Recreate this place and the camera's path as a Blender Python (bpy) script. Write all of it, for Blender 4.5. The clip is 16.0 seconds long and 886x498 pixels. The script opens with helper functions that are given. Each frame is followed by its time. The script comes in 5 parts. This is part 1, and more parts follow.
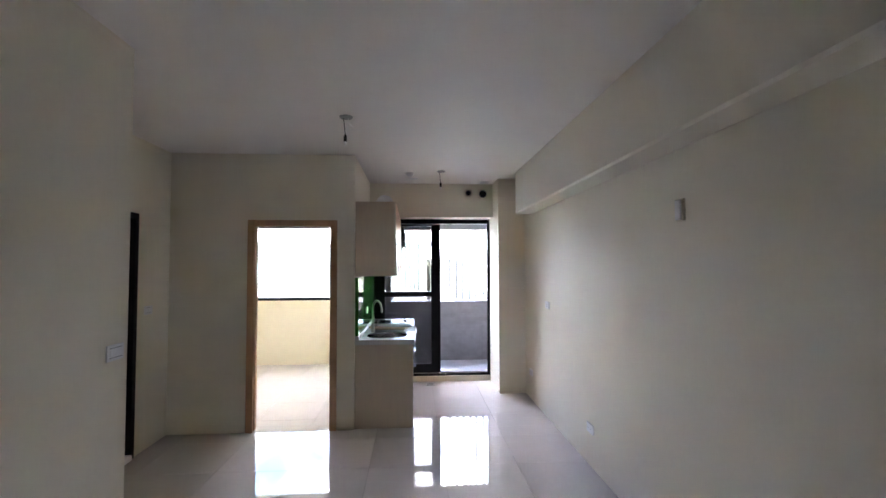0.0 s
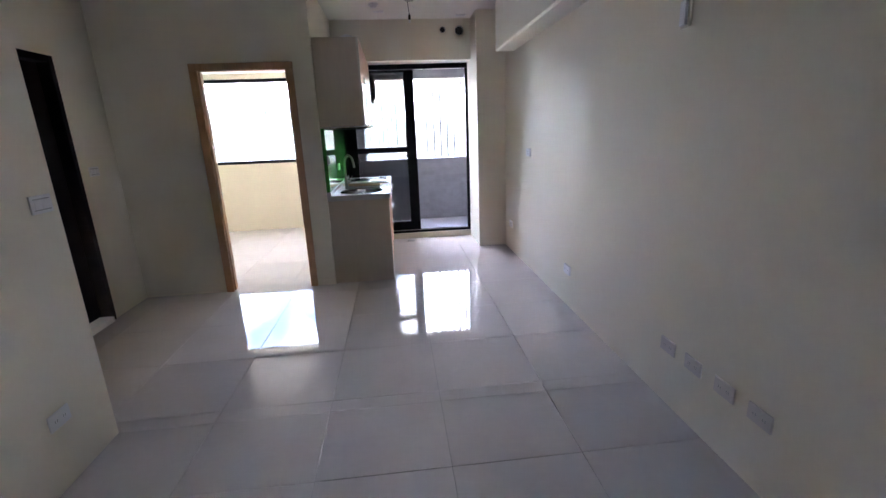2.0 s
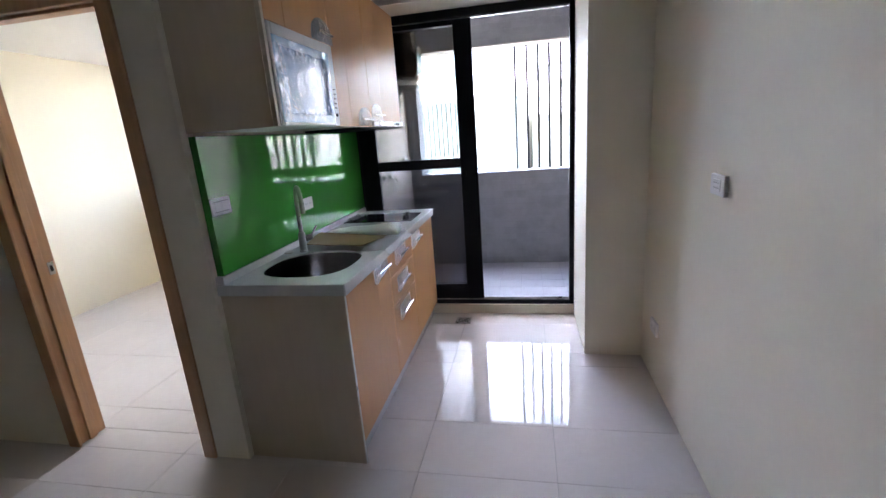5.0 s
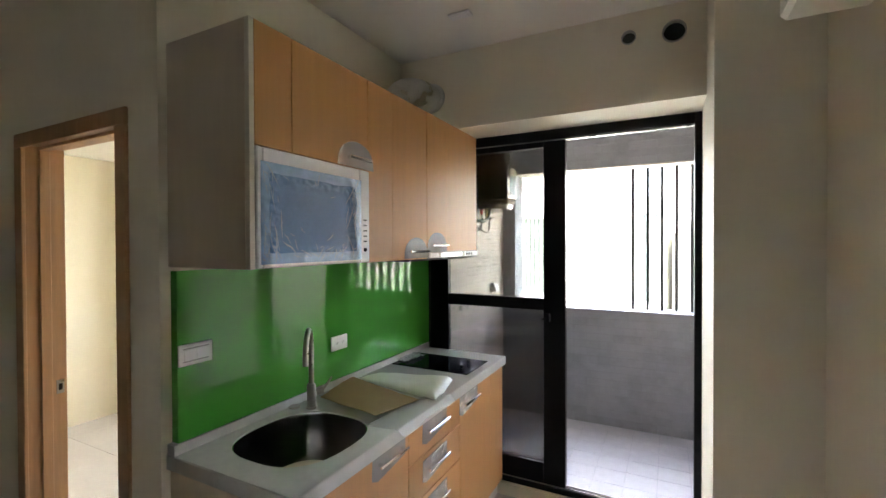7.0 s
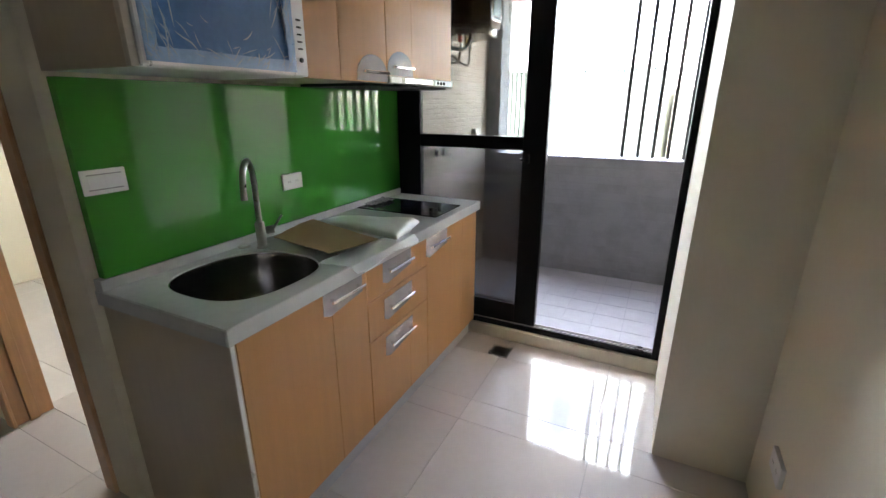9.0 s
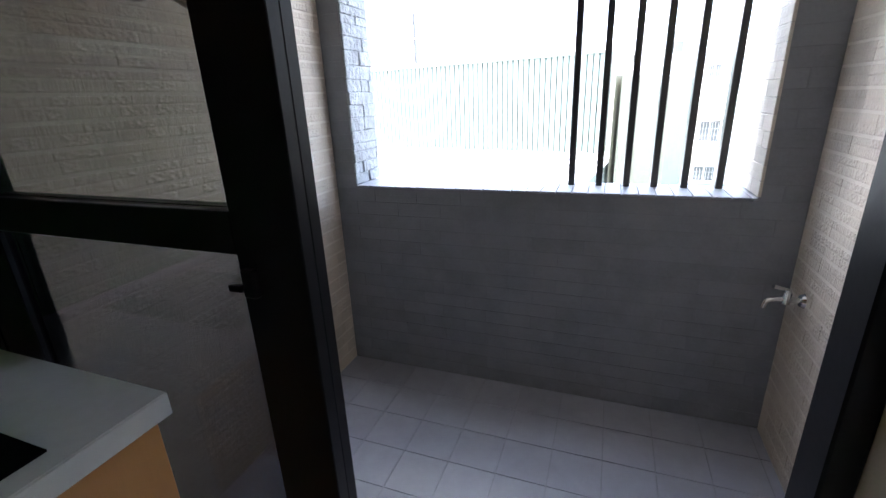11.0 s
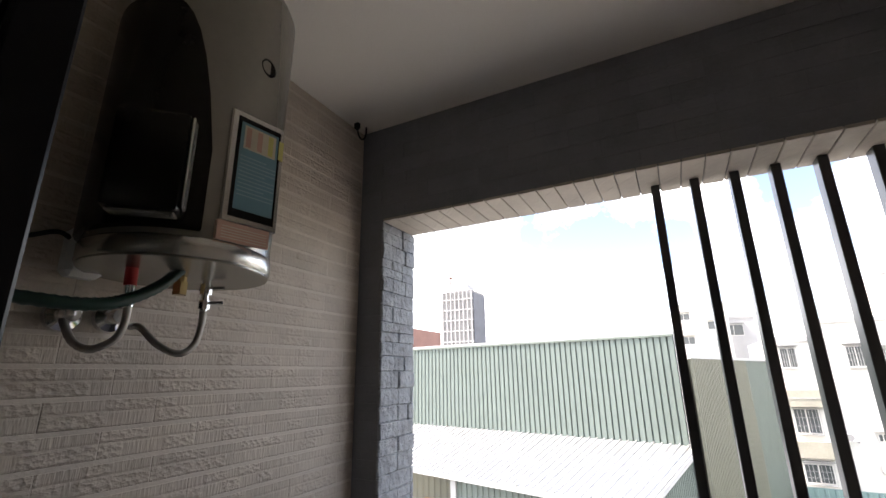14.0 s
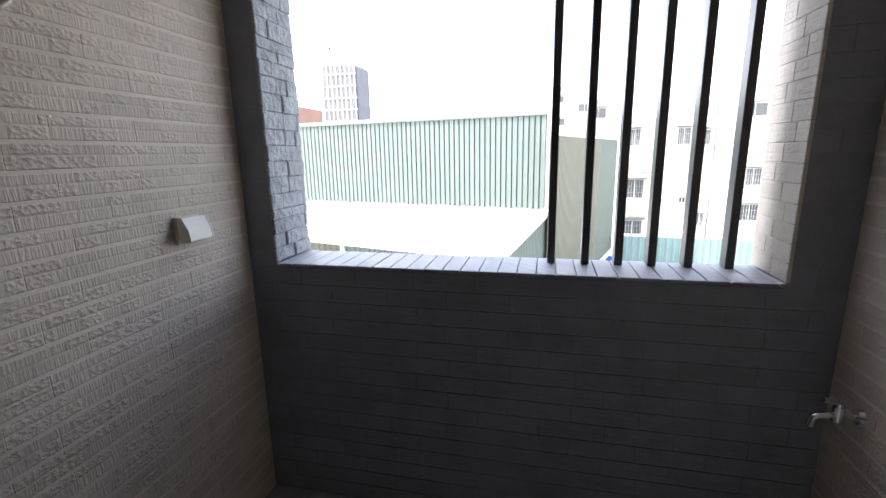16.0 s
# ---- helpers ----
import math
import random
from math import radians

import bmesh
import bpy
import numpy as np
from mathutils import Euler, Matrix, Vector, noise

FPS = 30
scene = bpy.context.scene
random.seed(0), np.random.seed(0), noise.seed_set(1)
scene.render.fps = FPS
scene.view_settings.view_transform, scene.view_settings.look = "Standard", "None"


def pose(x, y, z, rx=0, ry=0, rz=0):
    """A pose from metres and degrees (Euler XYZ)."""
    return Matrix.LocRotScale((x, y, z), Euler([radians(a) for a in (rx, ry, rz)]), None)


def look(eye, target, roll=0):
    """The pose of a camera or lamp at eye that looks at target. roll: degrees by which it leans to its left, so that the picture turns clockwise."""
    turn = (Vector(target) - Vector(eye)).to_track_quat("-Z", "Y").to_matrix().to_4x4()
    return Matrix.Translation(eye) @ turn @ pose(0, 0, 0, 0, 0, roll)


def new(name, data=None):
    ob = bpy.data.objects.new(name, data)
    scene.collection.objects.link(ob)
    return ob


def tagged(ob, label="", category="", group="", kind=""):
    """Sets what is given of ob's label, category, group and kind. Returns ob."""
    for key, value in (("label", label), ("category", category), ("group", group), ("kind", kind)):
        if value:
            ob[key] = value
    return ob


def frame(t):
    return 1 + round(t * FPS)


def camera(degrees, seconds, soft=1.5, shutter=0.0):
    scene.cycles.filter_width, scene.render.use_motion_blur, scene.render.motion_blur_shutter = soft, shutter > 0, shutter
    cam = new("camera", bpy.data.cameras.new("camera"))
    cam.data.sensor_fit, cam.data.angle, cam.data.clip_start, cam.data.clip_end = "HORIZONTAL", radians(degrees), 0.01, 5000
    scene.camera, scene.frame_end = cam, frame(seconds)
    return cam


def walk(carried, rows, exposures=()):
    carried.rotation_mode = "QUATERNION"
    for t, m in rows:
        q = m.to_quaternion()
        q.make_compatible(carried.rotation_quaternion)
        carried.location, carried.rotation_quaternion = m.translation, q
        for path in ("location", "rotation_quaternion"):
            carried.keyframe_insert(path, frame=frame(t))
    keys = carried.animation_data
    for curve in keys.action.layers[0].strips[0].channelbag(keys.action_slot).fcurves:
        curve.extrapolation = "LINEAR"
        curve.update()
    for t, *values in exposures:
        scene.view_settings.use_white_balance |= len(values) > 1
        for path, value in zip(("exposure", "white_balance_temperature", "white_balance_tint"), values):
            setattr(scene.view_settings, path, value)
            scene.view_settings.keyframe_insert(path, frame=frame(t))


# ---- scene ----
cam = camera(90.3, 16.0)
PATH = [
    (0, (-0.213, 0.015, 1.646), (-0.083, 2.009, 1.724), -0.2),
    (0.5, (-0.23, 0.006, 1.648), (-0.052, 1.992, 1.801), -0.3),
    (1, (-0.228, 0.014, 1.569), (-0.036, 1.996, 1.384), -0.7),
    (1.5, (-0.25, 0.034, 1.5), (-0.059, 1.961, 1.0), -1.3),
    (2, (-0.137, 0.218, 1.472), (0.051, 2.141, 0.953), -2.3),
    (2.5, (0.046, 0.578, 1.476), (0.17, 2.5, 0.938), -2.7),
    (3, (0.148, 1.014, 1.458), (0.193, 2.931, 0.888), -3.3),
    (5.5, (0.655, 3.339, 1.488), (0.017, 5.174, 1.012), -2.7),
    (6, (0.736, 3.594, 1.516), (-0.138, 5.343, 1.097), -1.5),
    (6.5, (0.741, 3.652, 1.565), (-0.163, 5.42, 1.323), -1.1),
    (7, (0.728, 3.667, 1.622), (-0.187, 5.445, 1.6), -0.2),
    (7.5, (0.741, 3.681, 1.625), (-0.176, 5.457, 1.677), 0.3),
    (8, (0.764, 3.707, 1.591), (-0.156, 5.482, 1.531), 0.1),
    (8.5, (0.79, 3.731, 1.527), (-0.117, 5.457, 1.078), -0.1),
    (9, (0.746, 3.907, 1.462), (-0.091, 5.611, 0.834), 0.0),
    (9.5, (0.694, 4.372, 1.432), (-0.021, 6.127, 0.793), -2.5),
    (10, (0.692, 4.938, 1.433), (0.037, 6.712, 0.785), -2.85),
    (12.5, (0.405, 6.458, 1.491), (-0.375, 8.204, 0.906), -2.6),
    (13, (0.403, 6.434, 1.574), (-0.473, 8.229, 1.476), -2.0),
    (13.5, (0.415, 6.391, 1.615), (-0.476, 8.164, 1.862), -1.8),
    (14, (0.417, 6.362, 1.662), (-0.46, 8.075, 2.207), -0.9),
    (14.5, (0.415, 6.358, 1.689), (-0.472, 8.038, 2.314), -1.0),
    (15, (0.427, 6.372, 1.661), (-0.514, 8.072, 2.134), -1.2),
    (15.5, (0.417, 6.382, 1.523), (-0.317, 8.237, 1.376), -2.3),
    (16, (0.402, 6.335, 1.444), (-0.043, 8.238, 1.017), -1.1),
]
EXPOSURE = [(0.0, 5.58, 5900, 20), (1.5, 5.47, 5700, 22), (3.0, 5.32, 5700, 23), (5.5, 4.87, 5850, 18), (7.0, 5.12, 6750, 13), (8.5, 4.9, 6700, 13), (10.2, 4.2, 5850, 14), (11.4, 3.0, 6300, 12), (12.3, 2.65, 6700, 15), (13.0, 1.9, 6900, 17), (14.0, 1.6, 6900, 16), (15.0, 1.6, 6800, 14), (15.5, 1.65, 6500, 14), (16.0, 2.1, 6500, 14)]
walk(cam, [(t, look(e, g, r)) for t, e, g, r in PATH], EXPOSURE)

# ---- light ----
world = bpy.data.worlds.new("world")
scene.world = world
world.use_nodes = True
wn, wl = world.node_tree.nodes, world.node_tree.links
wbg = wn["Background"]
sky = wn.new("ShaderNodeTexSky")
sky.sky_type = "NISHITA"
sky.sun_disc = False
sky.sun_elevation = radians(50)
sky.sun_rotation = radians(254)
wtc = wn.new("ShaderNodeTexCoord")
wno = wn.new("ShaderNodeTexNoise")
wno.inputs["Scale"].default_value = 3.2
wno.inputs["Detail"].default_value = 7
wno.inputs["Roughness"].default_value = 0.6
wra = wn.new("ShaderNodeValToRGB")
wra.color_ramp.elements[0].position = 0.45
wra.color_ramp.elements[1].position = 0.62
wmx = wn.new("ShaderNodeMixRGB")
wmx.inputs[2].default_value = (13.0, 13.4, 14.0, 1)
wl.new(wtc.outputs["Generated"], wno.inputs["Vector"])
wl.new(wno.outputs["Fac"], wra.inputs["Fac"])
wl.new(wra.outputs["Color"], wmx.inputs[0])
wl.new(sky.outputs["Color"], wmx.inputs[1])
wl.new(wmx.outputs["Color"], wbg.inputs["Color"])
wbg.inputs["Strength"].default_value = 0.15
sun = new("sun", bpy.data.lights.new("sun", "SUN"))
sun.data.energy = 3.2
sun.data.angle = radians(0.5)
sun.data.color = (1.0, 0.95, 0.88)
sun.matrix_world = look((-48, -14, 60), (0, 0, 0))


# ---- materials ----
def mat(name, color, rough=0.5, metal=0.0, var=0.12, scale=6.0, fine=60.0, bump=0.0, bump_scale=120.0,
        stretch=(1, 1, 1), spec=0.5, coat=0.0, rvar=0.1, rnd=0.0):
    """A surface with broad stains and fine grain in colour, gloss and relief, in metres."""
    m = bpy.data.materials.new(name)
    m.use_nodes = True
    n, l = m.node_tree.nodes, m.node_tree.links
    b = n["Principled BSDF"]
    b.inputs["Metallic"].default_value = metal
    b.inputs["Specular IOR Level"].default_value = spec
    b.inputs["Coat Weight"].default_value = coat
    b.inputs["Coat Roughness"].default_value = 0.05
    geo = n.new("ShaderNodeNewGeometry")
    mp = n.new("ShaderNodeMapping")
    mp.inputs["Scale"].default_value = stretch
    l.new(geo.outputs["Position"], mp.inputs["Vector"])
    big, small = n.new("ShaderNodeTexNoise"), n.new("ShaderNodeTexNoise")
    big.inputs["Scale"].default_value, small.inputs["Scale"].default_value = scale, fine
    big.inputs["Detail"].default_value, small.inputs["Detail"].default_value = 4, 3
    l.new(mp.outputs[0], big.inputs["Vector"])
    l.new(mp.outputs[0], small.inputs["Vector"])
    add = n.new("ShaderNodeMath")
    add.operation = "MULTIPLY_ADD"
    add.inputs[1].default_value = 0.4
    l.new(small.outputs["Fac"], add.inputs[0])
    l.new(big.outputs["Fac"], add.inputs[2])
    fac = add.outputs[0]
    if rnd:
        info = n.new("ShaderNodeObjectInfo")
        sc = n.new("ShaderNodeMath")
        sc.operation = "MULTIPLY_ADD"
        sc.inputs[1].default_value = rnd
        l.new(info.outputs["Random"], sc.inputs[0])
        l.new(fac, sc.inputs[2])
        fac = sc.outputs[0]
    ramp = n.new("ShaderNodeValToRGB")
    e = ramp.color_ramp.elements
    e[0].position, e[1].position = 0.4, 1.0 + rnd
    e[0].color = (*[c * (1 - var) for c in color], 1)
    e[1].color = (*[min(1, c * (1 + var)) for c in color], 1)
    l.new(fac, ramp.inputs["Fac"])
    l.new(ramp.outputs["Color"], b.inputs["Base Color"])
    mr = n.new("ShaderNodeMapRange")
    mr.inputs["To Min"].default_value = max(0.02, rough * (1 - rvar))
    mr.inputs["To Max"].default_value = min(1, rough * (1 + rvar))
    l.new(big.outputs["Fac"], mr.inputs["Value"])
    l.new(mr.outputs[0], b.inputs["Roughness"])
    if bump:
        bt = n.new("ShaderNodeTexNoise")
        bt.inputs["Scale"].default_value = bump_scale
        bt.inputs["Detail"].default_value = 4
        l.new(mp.outputs[0], bt.inputs["Vector"])
        bn = n.new("ShaderNodeBump")
        bn.inputs["Strength"].default_value = 1.0
        bn.inputs["Distance"].default_value = bump
        l.new(bt.outputs["Fac"], bn.inputs["Height"])
        l.new(bn.outputs[0], b.inputs["Normal"])
    return m


def glass_mat(name, tint, rough=0.0, gloss=0.55):
    """Thin pane: mostly lets light pass, with a mirror-like gloss that grows at low angles."""
    m = bpy.data.materials.new(name)
    m.use_nodes = True
    n, l = m.node_tree.nodes, m.node_tree.links
    n.remove(n["Principled BSDF"])
    tr, gl, mx, lw = n.new("ShaderNodeBsdfTransparent"), n.new("ShaderNodeBsdfGlossy"), n.new("ShaderNodeMixShader"), n.new("ShaderNodeLayerWeight")
    tr.inputs["Color"].default_value = (*tint, 1)
    gl.inputs["Roughness"].default_value = rough
    lw.inputs["Blend"].default_value = 0.5
    po, ad = n.new("ShaderNodeMath"), n.new("ShaderNodeMath")
    po.operation, ad.operation = "POWER", "MULTIPLY_ADD"
    po.inputs[1].default_value = 4.0
    ad.inputs[1].default_value, ad.inputs[2].default_value = gloss, 0.02
    l.new(lw.outputs["Facing"], po.inputs[0])
    l.new(po.outputs[0], ad.inputs[0])
    l.new(ad.outputs[0], mx.inputs[0])
    l.new(tr.outputs[0], mx.inputs[1])
    l.new(gl.outputs[0], mx.inputs[2])
    l.new(mx.outputs[0], n["Material Output"].inputs["Surface"])
    return m


def film_mat(name, color, alpha, rough=0.25, bump=0.004, bump_scale=30):
    """Crumpled clear plastic sheet."""
    m = mat(name, color, rough, var=0.05, bump=bump, bump_scale=bump_scale)
    m.node_tree.nodes["Principled BSDF"].inputs["Alpha"].default_value = alpha
    return m


def tile_relief_mat(name, color, rough, depth):
    """Strip tile pressed in two bands, each combed upright or broken into chips by stretches."""
    m = mat(name, color, rough, var=0.16, scale=9, fine=90, rnd=0.25)
    n, l = m.node_tree.nodes, m.node_tree.links

    def calc(op, a, b=None, c=None):
        q = n.new("ShaderNodeMath")
        q.operation = op
        for k, v in enumerate((a, b, c)):
            if isinstance(v, (int, float)):
                q.inputs[k].default_value = v
            elif v is not None:
                l.new(v, q.inputs[k])
        return q.outputs[0]

    def vec(a, b, c):
        q = n.new("ShaderNodeCombineXYZ")
        for k, v in enumerate((a, b, c)):
            if isinstance(v, (int, float)):
                q.inputs[k].default_value = v
            else:
                l.new(v, q.inputs[k])
        return q.outputs[0]

    def grain(v, detail):
        q = n.new("ShaderNodeTexNoise")
        q.inputs["Scale"].default_value = 1.0
        q.inputs["Detail"].default_value = detail
        l.new(v, q.inputs["Vector"])
        return q.outputs["Fac"]

    geo, sep = n.new("ShaderNodeNewGeometry"), n.new("ShaderNodeSeparateXYZ")
    l.new(geo.outputs["Position"], sep.inputs[0])
    along = calc("ADD", sep.outputs[0], sep.outputs[1])
    rows = calc("MULTIPLY_ADD", sep.outputs[2], 1 / 0.034, 0.006 / 0.034)
    band = calc("FLOOR", rows)
    share = calc("FRACT", rows)
    comb = grain(vec(calc("MULTIPLY", along, 165.0), calc("MULTIPLY", band, 5.7), calc("MULTIPLY", sep.outputs[2], 22.0)), 1.5)
    chip = n.new("ShaderNodeTexVoronoi")
    chip.inputs["Scale"].default_value = 1.0
    l.new(vec(calc("MULTIPLY", along, 62.0), calc("MULTIPLY", band, 9.1), calc("MULTIPLY", sep.outputs[2], 85.0)), chip.inputs["Vector"])
    crumb = grain(vec(calc("MULTIPLY", along, 110.0), 0.0, calc("MULTIPLY", sep.outputs[2], 130.0)), 1)
    broken = calc("MULTIPLY_ADD", chip.outputs["Distance"], 1.1, crumb)
    where = grain(vec(calc("MULTIPLY", along, 8.5), calc("MULTIPLY", band, 7.3), 0.0), 0)
    pick = n.new("ShaderNodeMapRange")
    pick.inputs["From Min"].default_value, pick.inputs["From Max"].default_value = 0.49, 0.53
    l.new(where, pick.inputs["Value"])
    mix = n.new("ShaderNodeMix")
    l.new(pick.outputs[0], mix.inputs[0])
    l.new(comb, mix.inputs[2])
    l.new(broken, mix.inputs[3])
    rim = n.new("ShaderNodeMapRange")
    rim.inputs["From Max"].default_value = 0.16
    l.new(calc("MINIMUM", share, calc("SUBTRACT", 1.0, share)), rim.inputs["Value"])
    bn = n.new("ShaderNodeBump")
    bn.inputs["Distance"].default_value = depth
    l.new(calc("MULTIPLY", mix.outputs[0], calc("MULTIPLY_ADD", rim.outputs[0], 0.6, 0.4)), bn.inputs["Height"])
    l.new(bn.outputs[0], n["Principled BSDF"].inputs["Normal"])
    return m


M_wall = mat("cream_paint", (0.865, 0.812, 0.675), 0.62, var=0.03, scale=1.3, fine=40, bump=0.0006, bump_scale=180, spec=0.3)
M_white = mat("white_paint", (0.86, 0.825, 0.76), 0.55, var=0.02, scale=1.5, bump=0.0004)
M_bed = mat("warm_cream_paint", (0.84, 0.76, 0.585), 0.6, var=0.03, scale=1.2, bump=0.0005, spec=0.3)
M_floor = mat("polished_porcelain", (0.655, 0.60, 0.56), 0.016, var=0.05, scale=2.2, fine=25, spec=0.31, rvar=0.4, rnd=0.12)
M_grout = mat("grey_grout", (0.46, 0.43, 0.40), 0.85, bump=0.0008)
M_taupe = mat("taupe_laminate", (0.60, 0.50, 0.385), 0.42, var=0.04, stretch=(8, 8, 1), scale=4, fine=60, rvar=0.05)
M_wood = mat("beech_laminate", (0.57, 0.295, 0.120), 0.33, var=0.055, stretch=(22, 22, 1.2), scale=1.6, fine=14, bump=0.0001, spec=0.32)
M_wood2 = mat("oak_casing", (0.53, 0.305, 0.17), 0.42, var=0.14, stretch=(26, 26, 1.4), scale=2.0, fine=14, bump=0.0002)
M_counter = mat("white_solid_surface", (0.63, 0.635, 0.615), 0.25, var=0.04, scale=30, fine=260)
M_green = mat("green_back_painted_glass", (0.058, 0.27, 0.04), 0.03, var=0.02, scale=1, coat=0.3, spec=0.5)
M_basin = mat("dull_steel_basin", (0.24, 0.225, 0.21), 0.2, 1.0, var=0.12, stretch=(30, 4, 4), scale=3)
M_steel = mat("brushed_steel", (0.44, 0.415, 0.38), 0.28, 1.0, var=0.04, stretch=(2, 6, 6), scale=3)
M_chrome = mat("chrome", (0.75, 0.75, 0.76), 0.12, 1.0, var=0.06)
M_alu = mat("aluminium_duct", (0.78, 0.78, 0.76), 0.28, 1.0, var=0.12, bump=0.001, bump_scale=40)
M_black = mat("dark_bronze_aluminium", (0.007, 0.007, 0.009), 0.38, var=0.15, bump=0.0001, spec=0.14)
M_blackglass = mat("black_ceramic_glass", (0.004, 0.004, 0.005), 0.025, var=0.1, spec=0.06)
M_darkwood = mat("near_black_walnut", (0.012, 0.007, 0.006), 0.6, var=0.3, stretch=(30, 30, 2), spec=0.2)
M_plastic = mat("white_plastic", (0.84, 0.83, 0.82), 0.35, var=0.03)
M_greyplastic = mat("grey_plastic", (0.35, 0.34, 0.33), 0.45, var=0.05)
M_dark = mat("dark_void_plastic", (0.01, 0.01, 0.01), 0.7, var=0.2)
M_tile = tile_relief_mat("beige_strip_tile", (0.47, 0.405, 0.335), 0.6, 0.0031)
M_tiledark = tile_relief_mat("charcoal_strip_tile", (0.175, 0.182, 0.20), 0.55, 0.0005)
M_reveal = tile_relief_mat("pale_reveal_tile", (0.47, 0.42, 0.36), 0.6, 0.0012)
M_sill = tile_relief_mat("grey_sill_tile", (0.225, 0.235, 0.265), 0.5, 0.0022)
M_stone = mat("split_grey_stone", (0.25, 0.265, 0.28), 0.85, var=0.3, scale=14, fine=60, bump=0.02, bump_scale=34, rnd=0.2)
M_joint = mat("tile_joint_mortar", (0.59, 0.525, 0.455), 0.9, bump=0.001)
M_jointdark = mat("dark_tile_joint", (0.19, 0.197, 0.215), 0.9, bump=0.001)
M_balc = mat("grey_balcony_tile", (0.285, 0.29, 0.33), 0.45, var=0.08, scale=12, rnd=0.08)
M_balcgrout = mat("balcony_grout", (0.26, 0.265, 0.295), 0.9)
# lower pane: tint darkened to carry the shade of the unlit balcony behind
M_tintshade = glass_mat("shade_darkened_glass", (0.50, 0.49, 0.49), 0.0, 0.2)
M_glass = glass_mat("clear_glass", (0.96, 0.97, 0.96), 0.0, 0.25)
M_bedglass = glass_mat("smoke_tinted_glass", (0.72, 0.72, 0.71), 0.0, 0.4)
M_tint = glass_mat("grey_tinted_glass", (0.60, 0.59, 0.57), 0.0, 0.2)
M_card = mat("brown_cardboard", (0.36, 0.25, 0.12), 0.8, var=0.08, scale=5, fine=80)
M_film = film_mat("clear_protective_film", (0.82, 0.82, 0.82), 0.34)
M_bubble = film_mat("white_bubble_wrap", (0.93, 0.945, 0.87), 1.0, 0.35, 0.0015, 24)
M_bubble.node_tree.nodes["Principled BSDF"].inputs["Subsurface Weight"].default_value = 0.5
M_bubble.node_tree.nodes["Principled BSDF"].inputs["Subsurface Radius"].default_value = (0.03, 0.03, 0.025)
M_clear = film_mat("clear_ribbed_plastic", (0.92, 0.94, 0.92), 0.26, 0.25, 0.0006, 60)
M_blue = mat("blue_film_over_dark_glass", (0.085, 0.19, 0.38), 0.25, var=0.15, scale=5, bump=0.0003, bump_scale=9, coat=0.35)
M_bluelight = mat("doubled_blue_film", (0.27, 0.43, 0.65), 0.25, var=0.18, scale=14, bump=0.001, bump_scale=40, coat=0.9)


def crease(m, scale, distance):
    """Sharp crinkle lines in the gloss of a plastic film."""
    n, l = m.node_tree.nodes, m.node_tree.links
    ridge = n.new("ShaderNodeTexNoise")
    ridge.noise_type = "RIDGED_MULTIFRACTAL"
    ridge.inputs["Scale"].default_value = scale
    ridge.inputs["Detail"].default_value = 3.0
    geo = n.new("ShaderNodeNewGeometry")
    l.new(geo.outputs["Position"], ridge.inputs["Vector"])
    bn = n.new("ShaderNodeBump")
    bn.inputs["Distance"].default_value = distance
    l.new(ridge.outputs["Fac"], bn.inputs["Height"])
    n["Principled BSDF"].inputs["Coat IOR"].default_value = 1.55
    l.new(bn.outputs[0], n["Principled BSDF"].inputs["Coat Normal"])


crease(M_blue, 7.0, 0.004)
crease(M_bluelight, 13.0, 0.02)
# bluish white that stands in for window glints on the dryer's film
M_glint = film_mat("pale_painted_glint", (0.68, 0.84, 1.0), 0.5, 0.12, 0.001, 60)
M_bag = film_mat("thin_clear_bag", (0.85, 0.87, 0.86), 0.35, 0.15, 0.002, 50)
M_kick = mat("satin_aluminium_plinth", (0.52, 0.52, 0.53), 0.5, 0.35, var=0.05)
M_edge = mat("pale_edge_band", (0.66, 0.60, 0.50), 0.4, var=0.04)
M_heat = mat("black_enamel", (0.010, 0.009, 0.008), 0.2, var=0.2, spec=0.25)
M_heats = mat("silver_grey_enamel", (0.30, 0.285, 0.245), 0.26, 0.6, var=0.08)
M_braid = mat("braided_steel_hose", (0.42, 0.39, 0.35), 0.5, 0.6, var=0.15, fine=300)
M_print = mat("pale_print", (0.30, 0.42, 0.46), 0.4)
M_hose = mat("green_ribbed_hose", (0.006, 0.032, 0.022), 0.4)
M_red = mat("red_tape", (0.45, 0.02, 0.02), 0.5)
M_label = mat("blue_grey_label", (0.16, 0.30, 0.34), 0.3, var=0.05)
M_paper = mat("cream_print", (0.62, 0.55, 0.42), 0.6)
M_pink = mat("salmon_label", (0.55, 0.33, 0.25), 0.5)
M_yellow = mat("yellow_label", (0.60, 0.55, 0.18), 0.5)
M_brass = mat("brass", (0.45, 0.33, 0.16), 0.3, 1.0)
M_socket = mat("pale_grey_plastic", (0.70, 0.66, 0.61), 0.4, var=0.05)
M_corr = mat("pale_green_sheet", (0.165, 0.20, 0.178), 0.5, var=0.06, scale=0.8, fine=6)
M_corr2 = mat("olive_sheet", (0.20, 0.20, 0.15), 0.5, var=0.1, scale=0.8, fine=6)
M_corr3 = mat("grey_green_sheet", (0.16, 0.19, 0.16), 0.5, var=0.1, scale=0.8, fine=6)
M_roof = mat("white_sheet_roof", (0.52, 0.52, 0.51), 0.45, var=0.06, scale=0.6, fine=5)
M_facade = mat("white_tile_facade", (0.72, 0.70, 0.65), 0.7, var=0.08, scale=0.7, fine=8, bump=0.004, bump_scale=5)
